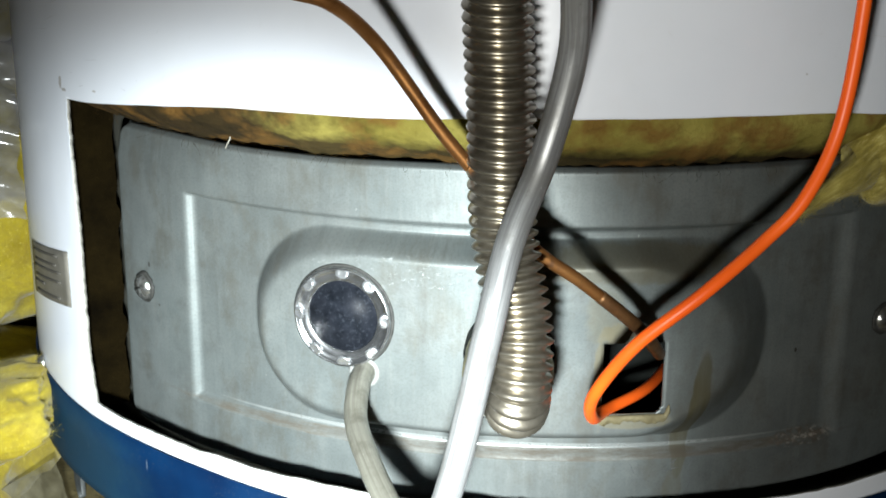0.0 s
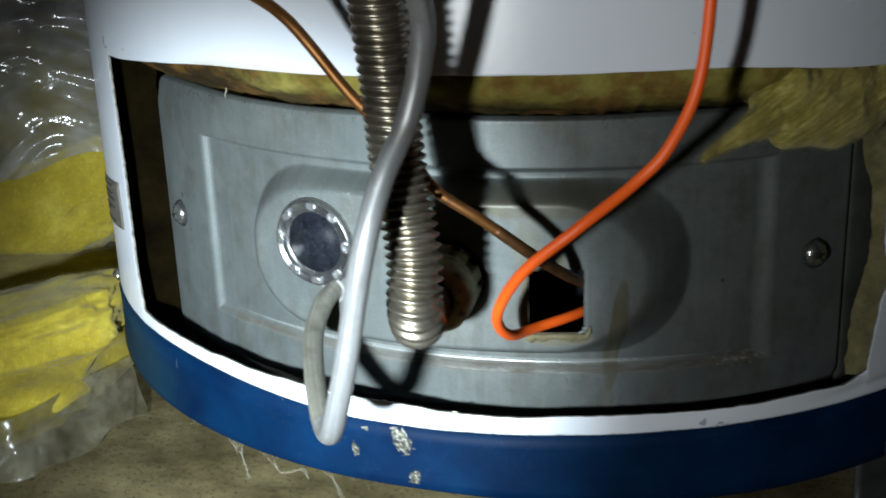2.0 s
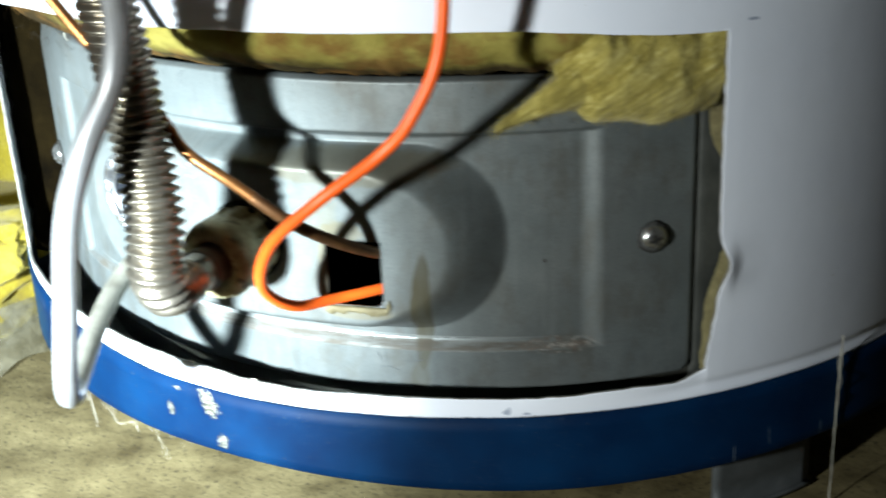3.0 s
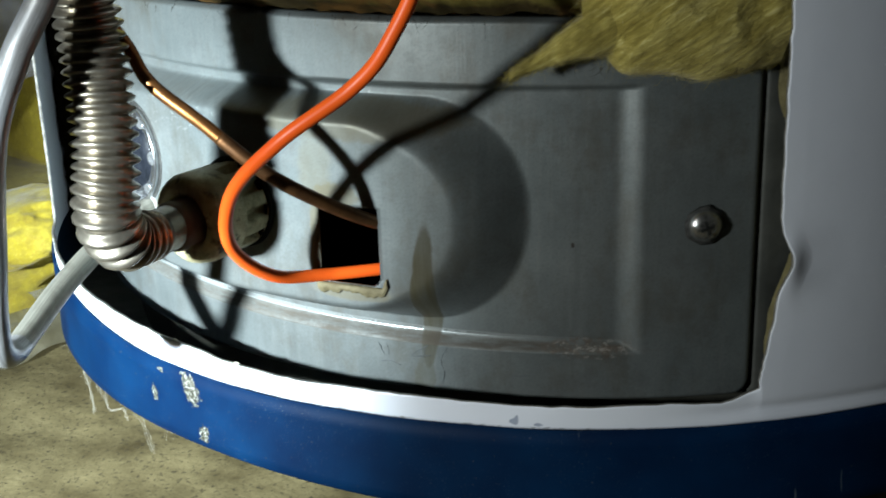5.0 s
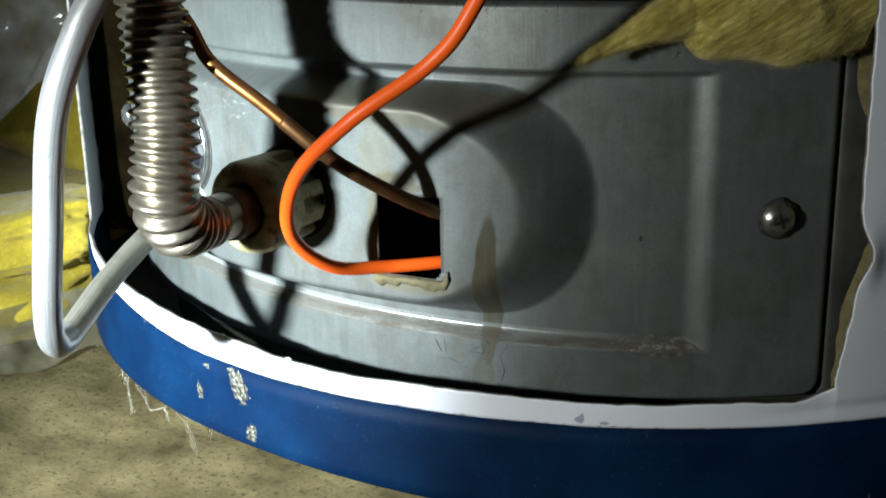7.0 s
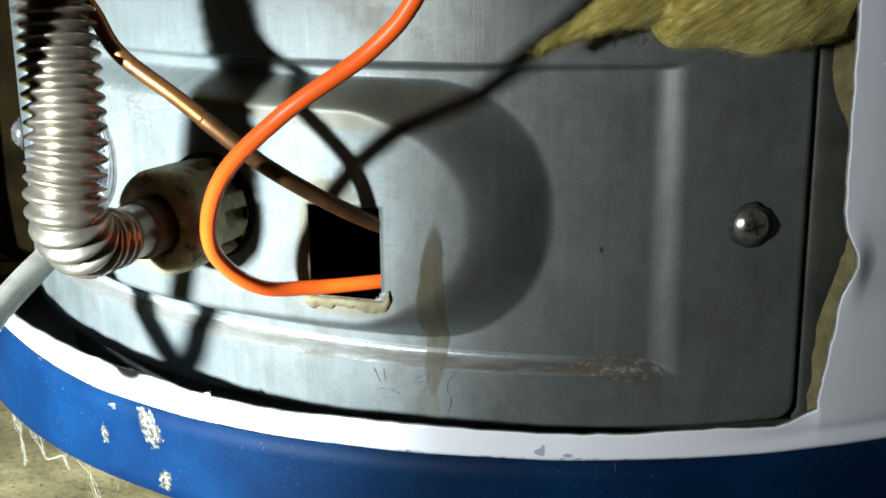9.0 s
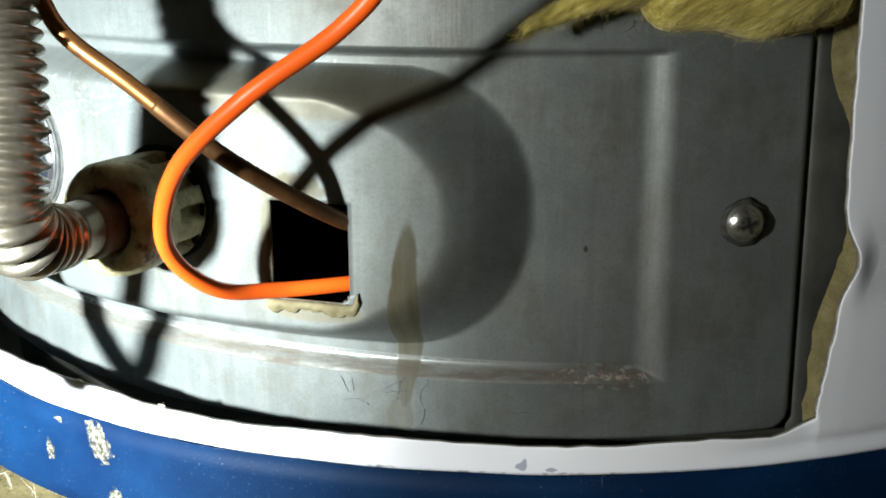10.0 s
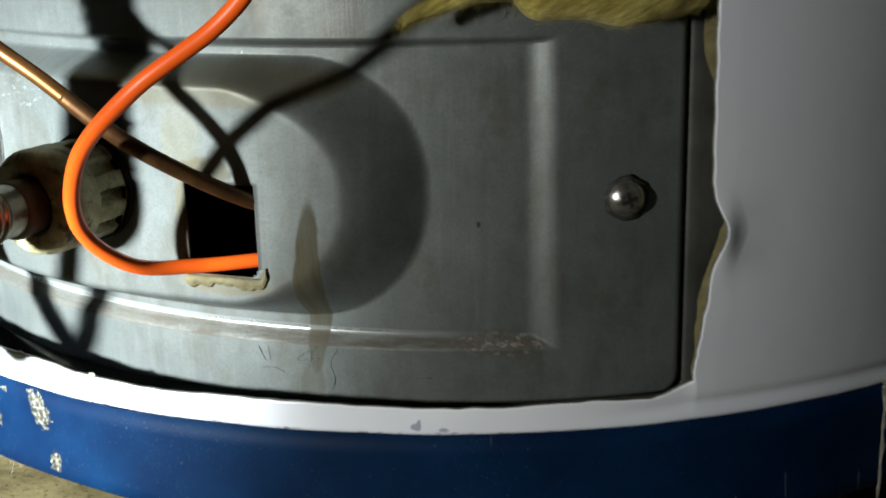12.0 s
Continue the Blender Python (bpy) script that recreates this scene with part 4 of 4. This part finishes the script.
def sticker():
    n = 12
    pts = []
    for i in range(n + 1):
        s = i / n
        az = -59.5 + 13.5 * s
        row = []
        for k in range(9):
            q = k / 8
            row.append(on_cyl(az, -0.0190 + 0.0240 * q + 0.0090 * s, RS + 0.0006))
        pts.append(row)
    ob = from_grid("rating_label", pts, None, None, LABEL, heater, "small grey foil rating label with dark print")
    thicken(ob, 0.0003)
    for row in range(6):
        z = 0.0022 - 0.0036 * row
        w = (9.6, 8.2, 10.4, 9.2, 4.6, 8.8)[row]
        pts = [[on_cyl(-58.3 + 0.9 * (row % 2) + w * i / 8, z + q + 0.0090 * (w * i / 8) / 13.5, RS + 0.0009) for q in (0, 0.0012)] for i in range(9)]
        thicken(from_grid("print_bar", pts, None, None, PRINT, ob), 0.0002)


sticker()
screw("jacket_screw", facing(-58.5, -0.0530, RS + 0.0004), heater, 0.0040, False)


def foot(az):
    """A curved plate foot under the base."""
    pts = []
    for i in range(13):
        a = az - 6.2 + 12.4 * i / 12
        pts.append([on_cyl(a, z, r) for z, r in ((-0.0878, 0.232), (-0.095, 0.2345), (-0.115, 0.235), (-0.1285, 0.235), (-0.1293, 0.2362), (-0.1295, 0.2385))])
    ob = from_grid("foot", pts, None, None, GREYPAINT, heater, "grey painted steel foot plate")
    return thicken(ob, 0.002)


GREYPAINT = mat_simple("grey_painted_steel", (0.045, 0.05, 0.05), (0.09, 0.097, 0.098), 60, 0.1, (0.45, 0.6), 0.2)
for a in (53, 173, -67):
    foot(a)

# ---- tubes and wires ----
def thing(name, bm, mat, label, category, group=""):
    return tagged(part(name, bm, mat), label, category, group)


def lift(points):
    """Heights above the floor; the upper end bends back into the jacket."""
    x, y, z = points[0]
    wall = -math.sqrt(RS * RS - x * x)
    ends = [(x, wall + 0.004, z + 0.100), (x, 0.45 * wall + 0.55 * y, z + 0.088)]
    return [(x, y, z + Z0) for x, y, z in ends + list(points)]


FLEX = [(0.0000, -0.3350, 0.3300), (0.0000, -0.3220, 0.2400), (0.0008, -0.3090, 0.1700), (0.0017, -0.2985, 0.1307), (0.0031, -0.2933, 0.0981), (0.0042, -0.2899, 0.0636), (0.0098, -0.2946, 0.0346), (0.0103, -0.2975, 0.0185), (0.0100, -0.2958, 0.0105), (0.0092, -0.2900, 0.0050), (0.0076, -0.2800, 0.0033), (0.0052, -0.2640, 0.0026)]
ALUM = [(0.0220, -0.3450, 0.3300), (0.0240, -0.3350, 0.2200), (0.0243, -0.3260, 0.1650), (0.0232, -0.3272, 0.1432), (0.0230, -0.3141, 0.1180), (0.0164, -0.3109, 0.0899), (0.0078, -0.3195, 0.0672), (0.0027, -0.3275, 0.0440), (-0.0046, -0.3283, 0.0080), (-0.0100, -0.3272, -0.0130), (-0.0142, -0.3240, -0.0245), (-0.0195, -0.3165, -0.0292), (-0.0262, -0.3050, -0.0280), (-0.0370, -0.2830, -0.0228), (-0.0462, -0.2590, -0.0175), (-0.0485, -0.2420, -0.0120), (-0.0480, -0.2280, -0.0095)]
WIRE = [(0.1000, -0.2900, 0.3300), (0.1070, -0.2750, 0.2200), (0.1080, -0.2670, 0.1650), (0.1088, -0.2632, 0.1313), (0.1055, -0.2622, 0.0924), (0.0963, -0.2662, 0.0694), (0.0848, -0.2691, 0.0560), (0.0656, -0.2791, 0.0408), (0.0456, -0.2795, 0.0228), (0.0339, -0.2708, 0.0020), (0.0344, -0.2542, -0.0131), (0.0402, -0.2333, -0.0185), (0.0560, -0.2050, -0.0210), (0.0720, -0.1440, -0.0300)]
TUBE = [(-0.0600, -0.3450, 0.3300), (-0.0850, -0.3350, 0.2000), (-0.0700, -0.3220, 0.1450), (-0.0560, -0.3150, 0.1345), (-0.0434, -0.3085, 0.1297), (-0.0321, -0.2940, 0.1164), (-0.0135, -0.2861, 0.0888), (0.0053, -0.2799, 0.0655), (0.0138, -0.2785, 0.0528), (0.0288, -0.2736, 0.0411), (0.0478, -0.2623, 0.0228), (0.0572, -0.2305, 0.0025), (0.0585, -0.2050, -0.0060), (0.0600, -0.1500, -0.0250)]


def flex_tube():
    line = even(spline(lift(FLEX), 40), 0.0036 / 8)
    total = 0.0036 / 8 * (len(line) - 1)

    def r(l, a):
        # wound ribs, flatter and slimmer past the elbow, none at the fitting
        slim = smooth01((l - (total - 0.030)) / 0.010)
        plain = smooth01((l - (total - 0.016)) / 0.004)
        c = abs(math.sin(math.pi * (l / 0.0036 + a / (2 * math.pi)))) ** 1.25
        return (0.0075 + 0.0028 * c) * (1 - slim) + slim * (0.0074 + 0.0011 * c * (1 - plain))
    ob = thing("gas_supply_tube", sweep(line, r, 36, True, True), STAINLESS, "corrugated stainless steel flexible gas tube, elbowed into the burner fitting", "gas tube")
    # fitting where it enters the boss
    surface = on_cyl(1.1, 0.0024, RP + 0.0112, YP)
    m = Matrix.Translation(surface) @ Vector((0.03, -1.0, 0.0)).normalized().to_track_quat("Z", "Y").to_matrix().to_4x4()

    def worn(a, h):
        # six soft flats, with slots cut into the end by the door
        k = (a % (math.pi / 3)) - math.pi / 6
        f = 0.885 + 0.115 / math.cos(k) + 0.02 * noise.noise(Vector((math.cos(a) * 3, math.sin(a) * 3, h * 160)))
        if 0.002 < h < 0.0125:
            f -= 0.25 * smooth01((math.cos(a * 10) - 0.30) / 0.25)
        return f
    nut = part("nut", lathe([(0.0130, 0.0), (0.0144, 0.0008), (0.0147, 0.0018), (0.0147, 0.0022), (0.0150, 0.0060), (0.0150, 0.0100), (0.0150, 0.0123), (0.0150, 0.0127), (0.0153, 0.0134), (0.0153, 0.0215), (0.0146, 0.0240), (0.0130, 0.0258), (0.0096, 0.0260), (0.0086, 0.0245), (0.0080, 0.0200), (0.0, 0.0200)], 120, m, worn), BRASS, ob, "grimy brass burner nut with worn flats and slots")
    part("gasket", lathe([(0.0145, -0.001), (0.0162, 0.0004), (0.0159, 0.0016), (0.0137, 0.0020), (0.0, 0.0020)], 64, m, lambda a, h: 1 + 0.06 * noise.noise(Vector((math.cos(a) * 2, math.sin(a) * 2, 5)))), SHADE_GASKET, nut, "dark ragged gasket behind the nut")
    part("ferrule", lathe([(0.0078, 0.0190), (0.0080, 0.0285), (0.0084, 0.0295), (0.0084, 0.0315), (0.0078, 0.0330), (0.0, 0.0330)], 40, m), FERRULE, nut, "dull brown-grey ferrule")
    return ob


flex_tube()


def pilot_tube():
    line = even(spline(lift(ALUM), 30), 0.0012)
    low = min(range(len(line)), key=lambda i: line[i].z)
    top = new("pilot_tube")
    top.location = line[-1]
    tagged(top, "dull aluminium pilot gas tube bent back into the burner door", "pilot tube")
    bpy.context.view_layer.update()
    part("upper_run", sweep(line[:low + 3], lambda l: 0.00415 + 0.00006 * wave(l, 61, 90), 28, False), ALUMINIUM, top)
    part("lower_run", sweep(line[low + 1:], lambda l: 0.00410 + 0.00007 * wave(l, 63, 90), 28, False), OXIDE, top, "oxidised olive-grey lower run")
    return top


pilot_tube()


def thermocouple():
    line = even(spline(lift(TUBE), 30), 0.0012)
    ob = thing("thermocouple_lead", sweep(line, lambda l: 0.0021 + 0.00006 * wave(l, 62, 120), 20), COPPER, "thin kinked copper thermocouple lead entering the burner opening", "thermocouple")
    start = min(range(len(line)), key=lambda i: (line[i] - Vector((0.034, -0.270, 0.036 + Z0))).length)
    part("sleeve", sweep(line[start:], lambda l: 0.00225 + 0.00006 * wave(l, 64, 150), 20), mat_simple("darkened_copper", (0.075, 0.034, 0.014), (0.23, 0.11, 0.04), 110, 0.7, (0.4, 0.6), 0.2, 0.0003), ob, "darkened brown sleeve near the burner")
    return ob


thermocouple()


def igniter_wire():
    line = even(spline(lift(WIRE), 30), 0.0012)
    return thing("igniter_wire", sweep(line, lambda l: 0.00215, 20), ORANGE, "bright orange insulated igniter wire looping into the burner opening", "wire")


igniter_wire()

# ---- beside the heater: wool batts in torn plastic film ----
def lumpy(name, mat, centre, size, turn, seed, label, category, hairs=1500, rough=1.0):
    bm = bmesh.new()
    bmesh.ops.create_icosphere(bm, subdivisions=5, radius=1.0)
    m = pose(*centre, *turn) @ Matrix.Diagonal((*size, 1))
    for v in bm.verts:
        p = v.co.copy()
        # blunt the ball towards a slab
        q = Vector([math.copysign(abs(c) ** 0.55, c) for c in p])
        f = 1 + rough * (0.10 * noise.noise(q * 1.6 + Vector((seed, 0, 0))) + 0.07 * noise.noise(q * 4 + Vector((0, seed, 0))) + 0.035 * noise.noise(q * 11 + Vector((0, 0, seed))))
        # soft folds of torn layers
        fold = 1 - 2 * abs(noise.noise(Vector((q.x * 1.1, q.y * 1.1, q.z * 1.5)) + Vector((seed * 3, seed, 0)) + noise.noise_vector(q * 1.3) * 0.35))
        v.co = m @ (q * (f + rough * (0.05 * fold - 0.02)))
        v.co.z = max(v.co.z, 0.0015)
    bm.normal_update()
    spots = [(v.co.copy(), v.normal.copy()) for v in bm.verts]
    fibres(bm, spots, hairs // 7, 0.006, seed, 0.00003)
    strands(bm, spots, 1800, 0.018, seed + 1, 0.00004, Vector((1, -0.2, 0.25)).normalized())
    me = bpy.data.meshes.new(name)
    bm.to_mesh(me)
    bm.free()
    me.polygons.foreach_set("use_smooth", [True] * len(me.polygons))
    ob = link(name, me, mat)
    return tagged(ob, label, category, "wool beside the heater")


lumpy("insulation_slab", WOOL, (-0.385, -0.115, 0.030), (0.160, 0.120, 0.026), (0, 2, 5), 4, "flat yellow glass-wool slab lying on the floor", "insulation")
lumpy("insulation_batt", WOOL, (-0.425, 0.022, 0.125), (0.165, 0.090, 0.085), (0, 4, 4), 2, "thick yellow glass-wool batt standing beside the heater", "insulation")
lumpy("insulation_batt", WOOL, (-0.47, 0.085, 0.34), (0.20, 0.10, 0.18), (0, -6, 6), 5, "yellow glass-wool batt wrapped in clear plastic film", "insulation")
lumpy("insulation_scrap", WOOL, (-0.272, -0.168, 0.052), (0.074, 0.030, 0.016), (8, -12, 20), 9, "torn pale yellow scrap of glass wool lying by the base", "insulation", 1800)


def crumple(name, fn, n, m, seed, amp, label, mat):
    pts = []
    for i in range(n + 1):
        row = []
        for k in range(m + 1):
            p, nrm = fn(i / n, k / m)
            q = p * 15 + Vector((seed, seed * 2, 0))
            q = q + noise.noise_vector(q * 0.6) * 0.8
            # long slanting folds, crossed by finer creases
            w = Vector((q.x * 0.6 + q.z * 0.9, q.y, q.z * 1.5 - q.x * 0.8))
            fold = sum(a * (1 - 2.2 * abs(noise.noise(w * f + Vector((0, f, seed))))) for f, a in ((0.55, 0.9), (1.25, 0.62), (2.7, 0.34), (5.6, 0.11)))
            row.append(p + nrm * amp * fold)
        pts.append(row)
    ob = from_grid(name, pts, None, None, mat)
    return tagged(ob, label, "plastic film", "film on the wool")


def film_upper(s, q):
    x = -0.78 + 0.545 * s
    low = 0.128 - 0.045 * smooth01((-0.288 - x) / 0.035) + 0.006 * math.sin(s * 40)
    z = low + 0.44 * q
    y = -0.112 + 0.025 * smooth01((s - 0.8) / 0.2) + 0.012 * math.sin(s * 13 + q * 3) + 0.02 * q
    return Vector((x, y, z)), Vector((0.1, -1, 0.1))


def film_lower(s, q):
    # round the near corner of the slab
    if s < 0.3:
        k = s / 0.3
        x, y, nx, ny = -0.203 - 0.020 * k, -0.145 - 0.080 * k, 1, -0.2
    else:
        k = (s - 0.3) / 0.7
        x, y, nx, ny = -0.223 - 0.35 * k, -0.225 - 0.03 * math.sin(k * 3), 0.1, -1
    return Vector((x - 0.012 * (1 - q), y + 0.010 * (1 - q), 0.030 - (0.0265 - 0.006 * wave(s, 71, 9)) * q)), Vector((nx, ny, 0.3))


crumple("plastic_film", film_upper, 250, 200, 3, 0.012, "crumpled shiny clear plastic film round the upper batt", FILM)
crumple("plastic_film", film_lower, 220, 36, 6, 0.0045, "dusty strip of clear plastic film hanging under the wool", DUSTY_FILM)


# ---- cobwebs under the band ----
def cobwebs():
    rnd = random.Random(12)
    bm = bmesh.new()

    def strand(line, thick):
        seed = rnd.uniform(0, 50)
        b = sweep(spline(line, 4), lambda l: thick * (0.7 + 0.9 * abs(wave(l, seed, 500))), 4)
        me = bpy.data.meshes.new("strand")
        b.to_mesh(me)
        b.free()
        bm.from_mesh(me)
        bpy.data.meshes.remove(me)

    # hanging ropes of dusty lint: (azimuth, height below the band) along each, and the number of threads
    ropes = [([(-24.0, 0.000), (-23.6, 0.006), (-23.2, 0.012), (-22.6, 0.018)], 7), ([(-19.2, 0.000), (-18.4, 0.006), (-17.6, 0.008), (-16.0, 0.005), (-14.8, 0.003), (-14.4, 0.007)], 5),
             ([(-11.6, 0.000), (-11.0, 0.006), (-10.0, 0.014)], 3), ([(-25.5, 0.000), (-24.6, 0.004), (-23.8, 0.007)], 3)]
    for rope, count in ropes:
        for _ in range(count):
            line = []
            for k, (az, d) in enumerate(rope):
                w = 0.0006 if k else 0.0012
                line.append(on_cyl(az, -0.0892 - d, 0.2500) + Vector((rnd.gauss(0, w), rnd.gauss(0, w), rnd.gauss(0, w * 0.6))))
            strand(line, rnd.uniform(0.00002, 0.00006))
    # short fuzz along the lower edge
    for _ in range(40):
        az = -6 - 26 * rnd.random() ** 1.3
        p = on_cyl(az, -0.0890, 0.2506)
        d = Vector((rnd.gauss(0, 0.6), rnd.gauss(-0.3, 0.4), rnd.gauss(-0.6, 0.4))).normalized()
        L = rnd.uniform(0.0008, 0.0030)
        bend = Vector((rnd.gauss(0, 0.4), rnd.gauss(0, 0.3), rnd.gauss(-0.3, 0.3)))
        strand([p + (d + bend * (k / 3)) * (L * k / 3) for k in range(4)], rnd.uniform(0.000015, 0.000035))
    # one long knotted strand from the jacket to the floor
    drop = [on_cyl(58.4 + 0.12 * wave(k, 81, 0.7), -0.050 - 0.0795 * k / 16, 0.2522) for k in range(17)]
    for _ in range(5):
        strand([p + Vector((rnd.gauss(0, 0.0003), rnd.gauss(0, 0.0003), 0)) for p in drop], rnd.uniform(0.00008, 0.0002))
    ob = part("cobwebs", bm, WEB)
    return tagged(ob, "dusty cobweb strands hanging under the blue band", "cobweb", kind="stuff")


cobwebs()


# ---- lint on the cut edge of the jacket ----
def lint_tuft(az, size, seed):
    rnd = random.Random(seed)
    at = on_cyl(az, edge_low(az), RS - 0.0005)
    bm = bmesh.new()
    bmesh.ops.create_icosphere(bm, subdivisions=3, radius=1.0)
    for v in bm.verts:
        f = 1 + 0.45 * noise.noise(v.co * 1.8 + Vector((seed, 0, 0))) + 0.2 * noise.noise(v.co * 5)
        c, sn = math.cos(radians(az)), math.sin(radians(az))
        x, y, z = v.co.x * f * size * 1.7, v.co.y * f * size * 0.7, v.co.z * f * size * 0.55 + size * 0.35
        v.co = at + Vector((x * c - y * sn, x * sn + y * c, z))
    bm.normal_update()
    spots = [(v.co.copy(), v.normal.copy()) for v in bm.verts]
    fibres(bm, spots, 14, size * 1.3, seed, 0.000025)
    me = bpy.data.meshes.new("lint_tuft")
    bm.to_mesh(me)
    bm.free()
    me.polygons.foreach_set("use_smooth", [True] * len(me.polygons))
    return tagged(link("lint_tuft", me, LINT), "small pale tuft of dusty lint on the cut jacket edge", "lint", "lint on the jacket edge")


LINT = mat_simple("pale_lint", (0.36, 0.34, 0.27), (0.58, 0.56, 0.47), 500, 0.0, (0.9, 1.0), 0.6, 0.0006)
for az, size, seed in ((-4.9, 0.0008, 5), (2.2, 0.0007, 8)):
    lint_tuft(az, size, seed)
